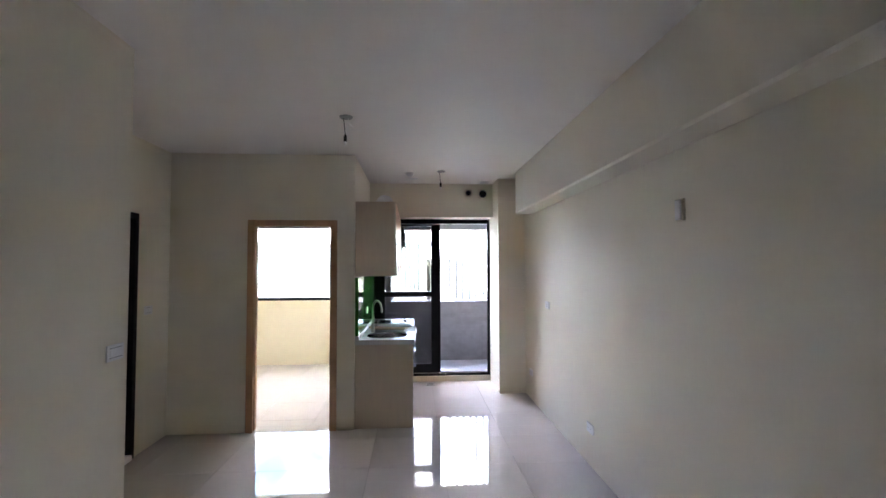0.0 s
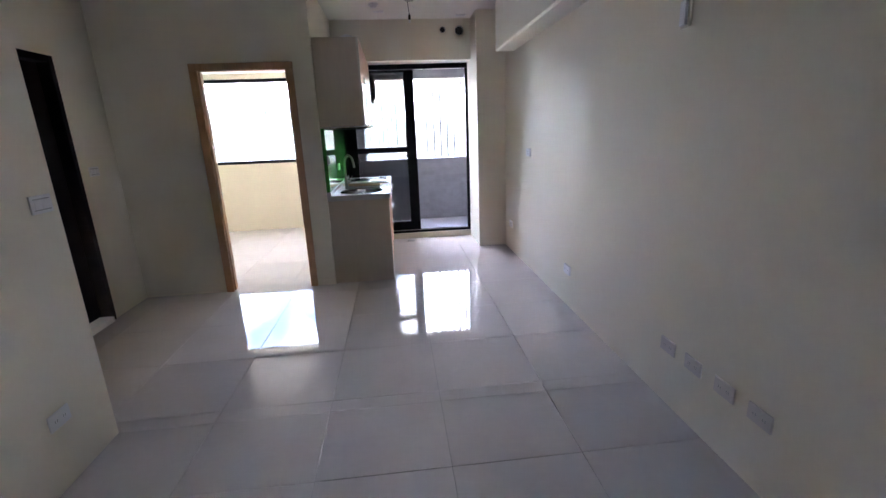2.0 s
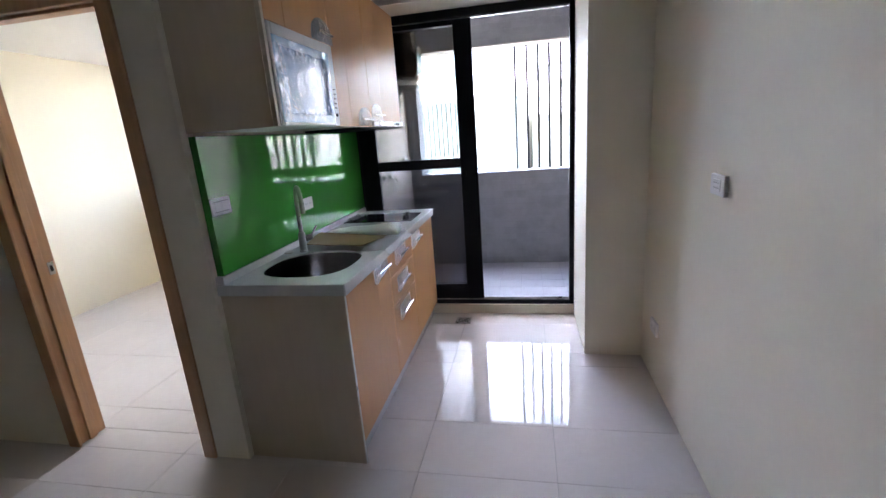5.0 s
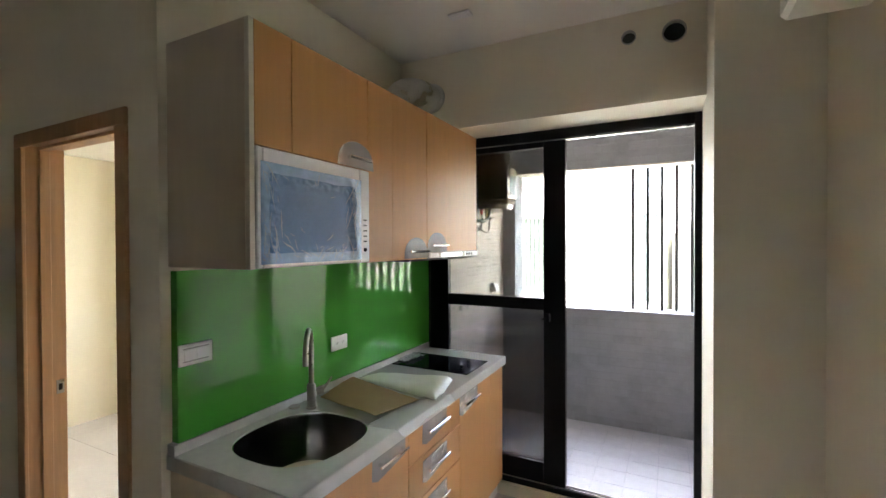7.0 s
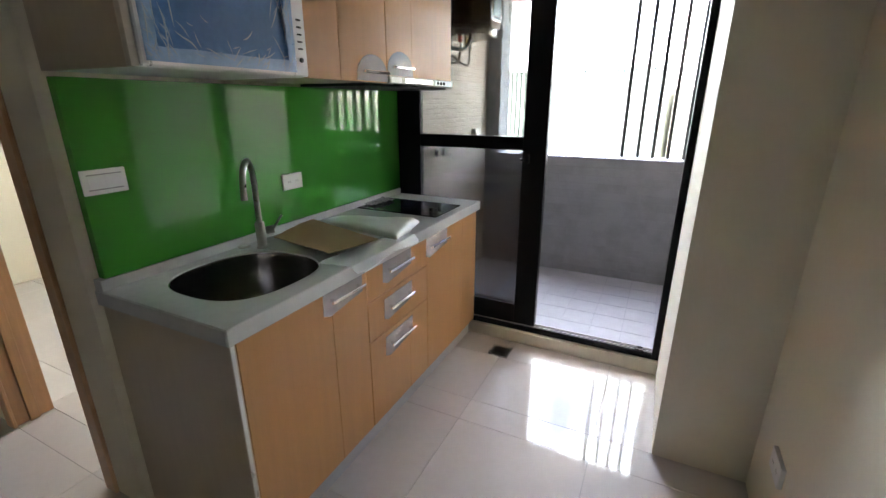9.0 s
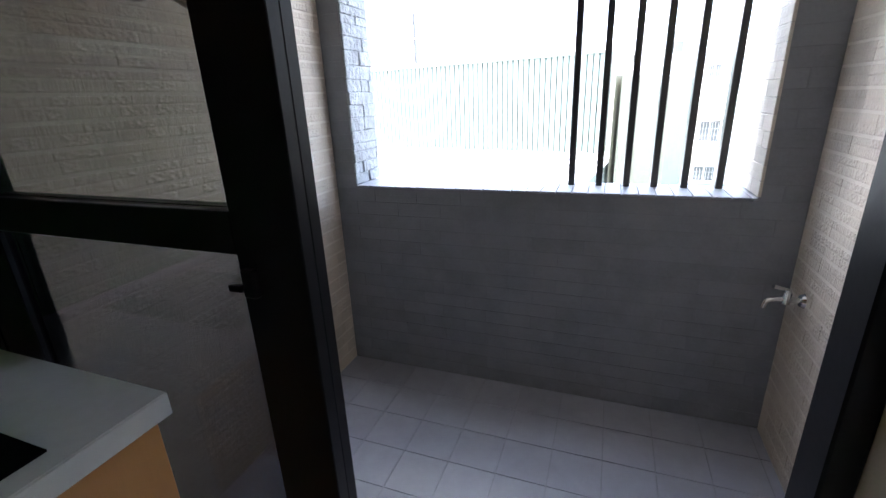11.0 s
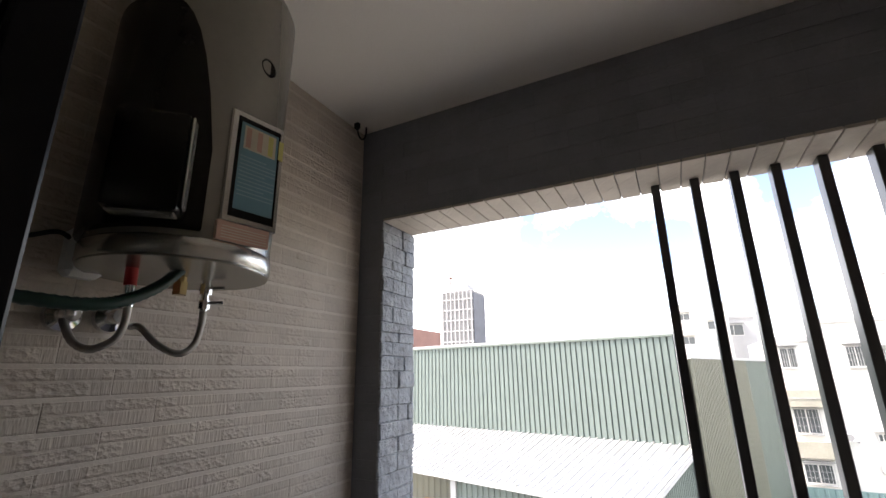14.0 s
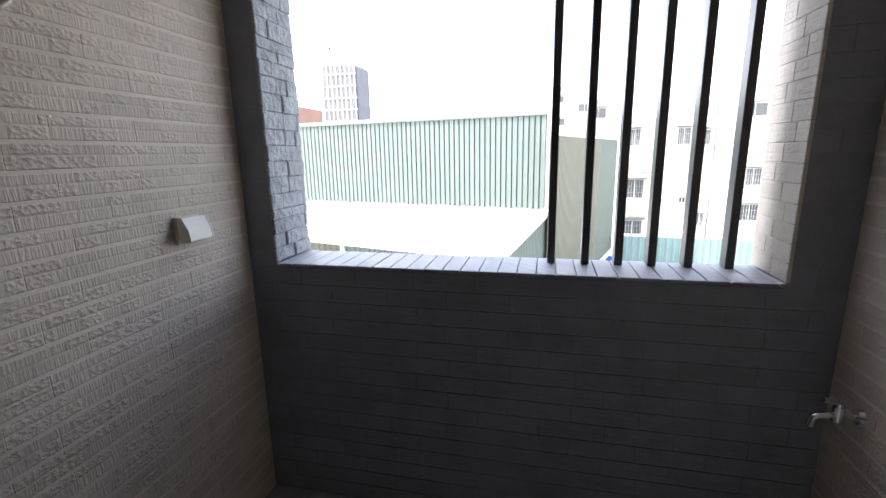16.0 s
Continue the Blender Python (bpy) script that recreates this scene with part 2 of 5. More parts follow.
M_facade2 = mat("grey_facade", (0.45, 0.44, 0.43), 0.7, var=0.12, scale=0.5, fine=6)
M_brick = mat("red_brown_facade", (0.24, 0.13, 0.105), 0.8, var=0.15, scale=0.6)
M_win = mat("dark_window", (0.09, 0.10, 0.10), 0.15, var=0.2)
M_teal = mat("teal_hoarding", (0.25, 0.37, 0.345), 0.5, var=0.1, scale=1)
M_crate = mat("orange_brown_carton", (0.42, 0.24, 0.09), 0.8, var=0.15, scale=2)
M_tower = mat("raw_concrete", (0.27, 0.26, 0.25), 0.85, var=0.2, scale=0.2, fine=2)
M_soil = mat("garden_soil", (0.15, 0.11, 0.07), 0.95, var=0.4, scale=0.7, fine=8, bump=0.05, bump_scale=4)
M_leaf = mat("garden_leaves", (0.11, 0.19, 0.035), 0.6, var=0.5, scale=1.2, fine=9)
M_bluepl = mat("blue_drum", (0.02, 0.12, 0.40), 0.4)
M_ground = mat("grey_concrete_ground", (0.28, 0.27, 0.25), 0.9, var=0.15, scale=0.2, fine=3)


# ---- mesh tools ----
def add_box(bm, x0, x1, y0, y1, z0, z1, bevel=0.0, seg=1):
    m = Matrix.Translation(((x0 + x1) / 2, (y0 + y1) / 2, (z0 + z1) / 2)) @ Matrix.Diagonal((x1 - x0, y1 - y0, z1 - z0, 1))
    vs = bmesh.ops.create_cube(bm, size=1, matrix=m)["verts"]
    if bevel:
        es = list({e for v in vs for e in v.link_edges})
        bmesh.ops.bevel(bm, geom=es, offset=bevel, segments=seg, affect="EDGES", profile=0.6)


def add_cyl(bm, p0, p1, r0, r1=None, seg=20, caps=True):
    p0, p1 = Vector(p0), Vector(p1)
    d = p1 - p0
    m = Matrix.Translation((p0 + p1) / 2) @ d.to_track_quat("Z", "Y").to_matrix().to_4x4()
    bmesh.ops.create_cone(bm, cap_ends=caps, segments=seg, radius1=r0, radius2=r0 if r1 is None else r1, depth=d.length, matrix=m)


def smooth_line(pts, steps=6):
    p = [Vector(q) for q in pts]
    p = [2 * p[0] - p[1]] + p + [2 * p[-1] - p[-2]]
    out = []
    for i in range(1, len(p) - 2):
        for k in range(steps):
            t = k / steps
            a, b, c, d = p[i - 1], p[i], p[i + 1], p[i + 2]
            out.append(0.5 * (2 * b + (c - a) * t + (2 * a - 5 * b + 4 * c - d) * t * t + (3 * b - a - 3 * c + d) * t ** 3))
    return out + [p[-2]]


def add_tube(bm, pts, r, seg=10, steps=6, ribs=0.0):
    line = smooth_line(pts, steps)
    rings, side = [], None
    for i, q in enumerate(line):
        d = (line[min(i + 1, len(line) - 1)] - line[max(i - 1, 0)]).normalized()
        side = (Vector((0, 0, 1)).cross(d) if side is None else side - d * side.dot(d))
        if side.length < 1e-4:
            side = Vector((1, 0, 0)).cross(d)
        side.normalize()
        up = d.cross(side)
        rr = r * (1 + (ribs if i % 2 else 0))
        rings.append([bm.verts.new(q + rr * (math.cos(a) * side + math.sin(a) * up)) for a in [2 * math.pi * k / seg for k in range(seg)]])
    for a, b in zip(rings, rings[1:]):
        for k in range(seg):
            bm.faces.new((a[k], a[(k + 1) % seg], b[(k + 1) % seg], b[k]))
    bm.faces.new(rings[0][::-1])
    bm.faces.new(rings[-1])


def add_lathe(bm, profile, centre, axis="Z", seg=28):
    """profile: (radius, height) from bottom to top round an axis through centre."""
    turn = {"Z": Matrix.Identity(4), "Y": Matrix.Rotation(radians(-90), 4, "X"), "X": Matrix.Rotation(radians(90), 4, "Y")}[axis]
    m = Matrix.Translation(centre) @ turn
    rings = [[bm.verts.new(m @ Vector((r * math.cos(2 * math.pi * k / seg), r * math.sin(2 * math.pi * k / seg), h))) for k in range(seg)] for r, h in profile]
    for a, b in zip(rings, rings[1:]):
        for k in range(seg):
            bm.faces.new((a[k], a[(k + 1) % seg], b[(k + 1) % seg], b[k]))
    bm.faces.new(rings[0][::-1])
    bm.faces.new(rings[-1])


def square_loop(n):
    out = []
    for k in range(4 * n):
        s, f = divmod(k, n)
        u = -1 + 2 * f / n
        out.append([(u, -1), (1, u), (-u, 1), (-1, -u)][s])
    return out


def add_ring_plate(bm, cu, cv, hu, hv, iu, iv, w0, w1, put, power=2.0, n=8):
    """A plate with a rounded hole: outer rectangle hu x hv and hole iu x iv (half sizes) round (cu, cv), from depth w0 to w1."""
    loops = []
    for w in (w0, w1):
        o, i = [], []
        for u, v in square_loop(n):
            s = 1 / (abs(u) ** power + abs(v) ** power) ** (1 / power)
            o.append(bm.verts.new(put(cu + hu * u, cv + hv * v, w)))
            i.append(bm.verts.new(put(cu + iu * u * s, cv + iv * v * s, w)))
        loops.append((o, i))
    (o0, i0), (o1, i1) = loops
    k4 = 4 * n
    for k in range(k4):
        j = (k + 1) % k4
        for q in ((o0[k], o0[j], i0[j], i0[k]), (o1[j], o1[k], i1[k], i1[j]), (o0[j], o0[k], o1[k], o1[j]), (i0[k], i0[j], i1[j], i1[k])):
            bm.faces.new(q)


def finish(bm, name, material, parent=None, smooth=False, origin=None):
    """Turns bm, in world metres, into an object; a part is laid under its parent."""
    bmesh.ops.recalc_face_normals(bm, faces=bm.faces)
    me = bpy.data.meshes.new(name)
    if parent is None and origin is None:
        xs = [v.co for v in bm.verts]
        origin = (sum(v.x for v in xs) / len(xs), sum(v.y for v in xs) / len(xs), min(v.z for v in xs))
    if parent is None:
        bmesh.ops.translate(bm, verts=bm.verts, vec=-Vector(origin))
    else:
        bmesh.ops.translate(bm, verts=bm.verts, vec=-origin_of(parent))
    bm.to_mesh(me)
    bm.free()
    for m in (material if isinstance(material, (list, tuple)) else [material]):
        me.materials.append(m)
    if smooth:
        me.polygons.foreach_set("use_smooth", [True] * len(me.polygons))
        me.set_sharp_from_angle(angle=radians(40))
    ob = new(name, me)
    if parent is None:
        ob.location = origin
    else:
        ob.parent = parent
    return ob


def origin_of(ob):
    v = Vector(ob.location)
    while ob.parent:
        ob = ob.parent
        v = v + Vector(ob.location)
    return v


def thing(name, loc, label, category, group="", kind=""):
    ob = new(name)
    ob.empty_display_size = 0.05
    ob.location = loc
    return tagged(ob, label, category, group, kind)


def box(name, b, material, parent=None, bevel=0.0, seg=1):
    bm = bmesh.new()
    add_box(bm, *b, bevel=bevel, seg=seg)
    return finish(bm, name, material, parent)


def boxes(name, bs, material, parent=None, bevel=0.0):
    bm = bmesh.new()
    for b in bs:
        add_box(bm, *b, bevel=bevel)
    return finish(bm, name, material, parent)


def tube(name, pts, r, material, parent=None, seg=10, steps=6, ribs=0.0):
    bm = bmesh.new()
    add_tube(bm, pts, r, seg, steps, ribs)
    return finish(bm, name, material, parent, True)


def structure(ob, label, category):
    return tagged(ob, label, category, kind="structure")


# ---- main sizes ----
XR, XN, XL = 1.229, -1.677, -2.64     # right wall, near left wall, recess wall
YD, YB, YC = 4.56, -2.4, 2.385        # bedroom door wall, wall behind, near corner
H = 2.79                              # ceiling
XK = -0.82                            # kitchen's left wall
XP = 0.882                            # pillar's side
ZS = 2.325                            # underside of the beam over the balcony door
YS, YO = 6.385, 6.47                  # sliding door's inner face, outer face of its wall
YP, YQ = 7.842, 8.07                  # parapet's inner and outer face
BL, BR = -0.748, 1.30                 # balcony side walls
BH = 2.75
YW = 7.62                             # bedroom window wall
BC = 2.42                             # bedroom ceiling

# ---- structure ----
structure(boxes("wall_right", [(XR, 1.5, YB, 5.702, -0.1, H)], M_wall), "plain cream painted wall with sockets", "wall")
structure(boxes("wall_pillar", [(XP, 1.5, 5.702, YO, -0.1, H)], M_wall), "cream painted pillar beside the balcony door", "pillar")
structure(boxes("beam_right", [(1.017, XR - 0.001, YB, 5.30, 2.275, H)], M_wall, None, 0.014), "cream painted ceiling beam along the wall", "beam")
structure(boxes("wall_near_left", [(-2.9, XN, YB, YC, -0.1, H)], M_wall), "cream painted wall block with switch", "wall")
structure(boxes("wall_back", [(-2.9, 1.5, YB - 0.15, YB, -0.1, H)], M_wall), "plain cream painted wall", "wall")
structure(boxes("wall_recess", [(XL - 0.2, XL, YC, 3.10, -0.1, H), (XL - 0.2, XL, 4.05, YD, -0.1, H), (XL - 0.2, XL, 3.10, 4.05, 2.12, H)], M_wall),
          "cream painted wall round a dark door", "wall")
structure(boxes("wall_bedroom_door", [(-4.2, -1.872, YD, 4.69, -0.1, H), (-1.003, XK, YD, 4.69, -0.1, H), (-1.872, -1.003, YD, 4.69, 2.112, H)], M_wall),
          "cream painted wall with a bedroom doorway", "wall")
structure(boxes("wall_kitchen", [(-0.93, XK, 4.69, YO, -0.1, H)], M_wall), "cream painted kitchen wall behind cabinets", "wall")
# head beam over the balcony door, with two round sleeves
SLEEVES = ((0.54, 2.667, 0.036), (0.746, 2.655, 0.055))
bm = bmesh.new()
put_y = lambda u, v, w: Vector((u, w, v))
YF, YG = 6.10, 6.26
for cu, cv, r in SLEEVES:
    add_ring_plate(bm, cu, cv, 0.08, 0.08, r, r, YF, YG, put_y)
    add_box(bm, cu - 0.08, cu + 0.08, YF, YG, ZS, cv - 0.08)
    add_box(bm, cu - 0.08, cu + 0.08, YF, YG, cv + 0.08, H)
add_box(bm, XK, 0.46, YF, YG, ZS, H)
add_box(bm, 0.62, 0.666, YF, YG, ZS, H)
add_box(bm, 0.826, XP, YF, YG, ZS, H)
add_box(bm, XK, XP, YG, YO, ZS, H)
structure(finish(bm, "beam_balcony_door", M_wall), "cream painted beam with two round pipe holes", "beam")
for cu, cv, r in SLEEVES:
    sl = thing("pipe_sleeve", (cu, YF, cv - r), "grey plastic pipe sleeve in the beam", "pipe sleeve", "pipe sleeves over the balcony door")
    bm = bmesh.new()
    add_lathe(bm, [(r * 0.97, 0.04), (r * 0.97, -0.005), (r * 0.88, -0.006), (r * 0.86, 0.06)], (cu, YF, cv), "Y", 24)
    finish(bm, "rim", M_greyplastic, sl, True)
    bm = bmesh.new()
    add_cyl(bm, (cu, YF + 0.022, cv), (cu, YF + 0.03, cv), r * 0.875)
    finish(bm, "plug", M_dark, sl)
structure(boxes("ceiling", [(-2.9, 1.5, YB - 0.15, YO, H, H + 0.15)], M_white), "plain white painted ceiling", "ceiling")

# bedroom
structure(boxes("wall_bedroom_left", [(-4.2, -4.02, 4.69, YW, -0.1, BC), (-4.02, -3.83, 6.03, YW, -0.1, BC)], M_bed), "warm cream bedroom wall with a pilaster", "wall")
WX0, WX1, WZ0, WZ1 = -3.58, -1.25, 1.075, 2.345
structure(boxes("wall_bedroom_window", [(-4.2, WX0, YW, YQ, -0.1, 2.84), (WX1, BL - 0.02, YW, YQ, -0.1, 2.84), (WX0, WX1, YW, YQ, -0.1, WZ0), (WX0, WX1, YW, YQ, WZ1, 2.84)], M_bed),
          "warm cream bedroom wall under a wide window", "wall")
structure(boxes("wall_bedroom_right", [(-0.96, -0.931, 4.69, YO, -0.1, BC), (-0.96, BL - 0.021, YO + 0.001, YW, -0.1, 2.84)], M_bed), "warm cream bedroom side wall", "wall")
structure(boxes("ceiling_bedroom", [(-4.2, -0.961, 4.691, YW - 0.001, BC + 0.001, 2.84)], M_white), "white bedroom ceiling", "ceiling")

# balcony shell
structure(boxes("wall_balcony_left", [(BL - 0.02, BL - 0.0016, YO, YQ, -0.1, BH)], M_joint), "beige strip tiled balcony wall with embossed tiles", "wall")
structure(boxes("wall_balcony_right", [(BR + 0.0016, BR + 0.15, YO, YQ, -0.1, BH)], M_joint), "beige strip tiled balcony wall", "wall")
OX0, OX1, OZ0, OZ1 = -0.624, 1.135, 1.03, 2.295
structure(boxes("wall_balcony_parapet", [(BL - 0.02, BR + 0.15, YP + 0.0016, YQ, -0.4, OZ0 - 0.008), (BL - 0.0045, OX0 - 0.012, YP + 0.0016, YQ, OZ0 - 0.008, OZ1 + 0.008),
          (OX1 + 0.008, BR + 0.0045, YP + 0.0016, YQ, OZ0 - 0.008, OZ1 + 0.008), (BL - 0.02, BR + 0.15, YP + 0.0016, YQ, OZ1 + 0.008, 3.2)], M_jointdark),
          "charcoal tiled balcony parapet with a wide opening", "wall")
structure(boxes("wall_balcony_inner", [(XP + 0.03, BR + 0.0045, YO, YO + 0.02, -0.1, BH), (BL, XP + 0.03, YO, YO + 0.02, ZS, BH)], M_joint),
          "tiled wall over the balcony door", "wall")
structure(boxes("ceiling_balcony", [(BL - 0.02, BR + 0.15, YO, YP + 0.005, BH, 3.2)], M_white), "white painted balcony ceiling", "ceiling")
structure(boxes("roof_slab", [(-4.2, 1.6, YB - 0.15, YO, 2.95, 3.3), (-4.2, BL - 0.021, YO, YQ, 2.85, 3.3)], M_facade2), "concrete slab over the flat", "slab")
structure(boxes("door_sill_balcony", [(XK, XP, 6.36, YO + 0.02, -0.1, 0.078)], M_wall), "low cream curb under the balcony door", "sill")

# ---- doors and windows ----
def casing():
    """Oak lining and casing round the bedroom doorway."""
    t = structure(thing("door_1", (-1.44, 4.61, 0), "", ""), "oak door casing and lining round an open bedroom doorway", "door frame")
    c0, c1 = 4.545, YD - 0.0005
    boxes("casing", [(-1.882, -1.812, c0, c1, 0.004, 2.055), (-1.063, -0.995, c0, c1, 0.004, 2.055), (-1.882, -0.995, c0, c1, 2.055, 2.117)], M_wood2, t, 0.003)
    boxes("lining", [(-1.8715, -1.83, YD, 4.71, 0.004, 2.07), (-1.045, -1.0035, YD, 4.71, 0.004, 2.07), (-1.8715, -1.0035, YD, 4.71, 2.071, 2.1115)], M_wood2, t, 0.002)
    boxes("door_stop", [(-1.829, -1.814, 4.61, 4.65, 0.004, 2.055), (-1.061, -1.046, 4.61, 4.65, 0.004, 2.055), (-1.829, -1.046, 4.61, 4.65, 2.056, 2.0705)], M_wood2, t, 0.002)
    box("strike_plate", (-1.829, -1.826, 4.668, 4.698, 0.925, 0.99), M_steel, t, 0.001)
    box("latch_hole", (-1.8265, -1.825, 4.676, 4.690, 0.942, 0.972), M_dark, t)
    return t


casing()


def dark_door():
    t = structure(thing("door_2", (XL, 3.54, 0), "", ""), "near-black wooden door in a dark frame over a pale threshold", "door")
    boxes("frame", [(XL - 0.12, XL + 0.012, 4.0, 4.049, 0.004, 2.119), (XL - 0.12, XL + 0.012, 3.101, 3.15, 0.004, 2.119), (XL - 0.12, XL + 0.012, 3.15, 4.0, 2.07, 2.119)], M_darkwood, t, 0.003)
    bm = bmesh.new()
    add_box(bm, XL - 0.115, XL - 0.075, 3.15, 4.0, 0.055, 2.07, bevel=0.003)
    finish(bm, "leaf", M_darkwood, t)
    boxes("panel", [(XL - 0.0745, XL - 0.068, 3.27, 3.85, 0.2, 0.95), (XL - 0.0745, XL - 0.068, 3.27, 3.85, 1.1, 1.9)], M_darkwood, t, 0.004)
    box("threshold", (XL - 0.12, XL + 0.03, 3.15, 3.995, 0.004, 0.05), M_white, t, 0.004)


dark_door()


def sliding_door():
    z0, z1 = 0.0785, ZS - 0.0005
    t = structure(thing("door_3", (0.05, 6.41, z0), "", ""), "dark bronze aluminium sliding balcony door, half open", "sliding door")
    y0, y1 = YS, 6.452
    boxes("outer_frame", [(XK + 0.001, XK + 0.045, y0, y1, z0, z1), (0.846, XP - 0.001, y0, y1, z0, z1), (XK + 0.045, 0.846, y0, y1, 2.265, z1), (XK + 0.045, 0.846, y0, y1, z0, 0.112)], M_black, t, 0.003)
    box("head_track", (XK + 0.05, 0.845, 6.410, 6.424, 2.257, 2.265), M_alu, t)
    boxes("floor_track", [(XK + 0.05, 0.845, 6.400, 6.403, 0.112, 0.122), (XK + 0.05, 0.845, 6.431, 6.434, 0.112, 0.122)], M_steel, t)
    for y, name in ((6.388, "fixed_panel"), (6.419, "sliding_panel")):
        front = y < 6.40
        x0, x1 = (XK + 0.046, 0.163) if front else (XK + 0.056, 0.160)
        a, b = (-0.632, 0.030) if front else (-0.64, 0.036)
        p = boxes(name, [(x0, a, y, y + 0.028, 0.124, 2.256), (b, x1, y, y + 0.028, 0.124, 2.256), (a, b, y, y + 0.028, 0.124, 0.252), (a, b, y, y + 0.028, 2.22, 2.256),
                         (a, b, y, y + 0.028, 1.208, 1.281)], M_black, t, 0.002)
        for c, d in ((0.252, 1.208), (1.281, 2.22)):
            # the front panel's lower pane has that shade put into its tint
            g = box("pane", (a, b, y + 0.012, y + 0.016, c, d), (M_tintshade if c < 1 else M_tint) if front else M_glass, p)
            g.visible_shadow = False
    box("latch", (0.045, 0.072, 6.372, 6.388, 1.14, 1.19), M_black, t, 0.003)
    box("latch_lever", (0.018, 0.045, 6.368, 6.380, 1.15, 1.162), M_black, t, 0.002)


sliding_door()


def bedroom_window():
    t = structure(thing("window_1", (-2.4, YW + 0.05, WZ0), "", ""), "wide dark aluminium bedroom window with a side casement", "window")
    f, y0, y1 = 0.05, YW + 0.03, YW + 0.13
    xm = -3.06
    boxes("frame", [(WX0, WX1, y0, y1, WZ0, WZ0 + f), (WX0, WX1, y0, y1, WZ1 - f, WZ1), (WX0, WX0 + f, y0, y1, WZ0 + f, WZ1 - f), (WX1 - f, WX1, y0, y1, WZ0 + f, WZ1 - f),
                    (xm - 0.05, xm + 0.04, y0, y1, WZ0 + f, WZ1 - f), (WX0 + f, xm - 0.05, y0, y1, 1.88, 1.97)], M_black, t, 0.003)
    boxes("casement", [(WX0 + f, WX0 + f + 0.04, y0 - 0.015, y1 - 0.03, WZ0 + f, 1.88), (xm - 0.10, xm - 0.05, y0 - 0.015, y1 - 0.03, WZ0 + f, 1.88),
                       (WX0 + f + 0.04, xm - 0.10, y0 - 0.015, y1 - 0.03, WZ0 + f, WZ0 + f + 0.04), (WX0 + f + 0.04, xm - 0.10, y0 - 0.015, y1 - 0.03, 1.84, 1.88)], M_black, t, 0.003)
    box("handle", (xm - 0.09, xm - 0.07, y0 - 0.05, y0 - 0.015, 1.38, 1.51), M_plastic, t, 0.004)
    for x0, x1, z0, z1 in ((xm + 0.04, WX1 - f, WZ0 + f, WZ1 - f), (WX0 + f + 0.04, xm - 0.10, WZ0 + f + 0.04, 1.84), (WX0 + f, xm - 0.05, 1.97, WZ1 - f)):
        g = box("pane", (x0, x1, y0 + 0.045, y0 + 0.05, z0, z1), M_bedglass, t)


bedroom_window()


# ---- kitchen ----
YA, YZ = 4.588, 6.353        # cabinet run
XF = -0.228                  # front of the doors
ZC, ZT = 0.852, 0.897        # underside and top of the counter
XU = -0.405                  # front of the upper doors


def bar_handle(parent, x, y0, y1, z, film):
    """Flat bar handle on two posts, with its protective film left on."""
    bm = bmesh.new()
    add_box(bm, x + 0.022, x + 0.031, y0, y1, z - 0.006, z + 0.006, bevel=0.002)
    for y in (y0 + 0.02, y1 - 0.02):
        add_box(bm, x + 0.001, x + 0.023, y - 0.005, y + 0.005, z - 0.005, z + 0.005, bevel=0.001)
    finish(bm, "handle", M_chrome, parent)
    bm = bmesh.new()
    n = 12
    if film == "round":
        pts = [((y0 + y1) / 2 + 0.115 * math.cos(math.pi * k / n), z - 0.035 + 0.105 * math.sin(math.pi * k / n) ** 0.8) for k in range(n + 1)]
    else:
        pts = [(y0 - 0.025, z - 0.045), (y0 + 0.01, z - 0.06), (y1 + 0.01, z - 0.035), (y1 + 0.012, z + 0.05), (y0 - 0.02, z + 0.045)]
    vs = [bm.verts.new((x + 0.0025 + 0.0015 * random.random(), a, b)) for a, b in pts]
    f = bm.faces.new(vs)
    r = bmesh.ops.extrude_face_region(bm, geom=[f])
    bmesh.ops.translate(bm, verts=[v for v in r["geom"] if isinstance(v, bmesh.types.BMVert)], vec=(-0.0015, 0, 0))
    tagged(finish(bm, "film", M_film, parent), "clear protective film round the handle")


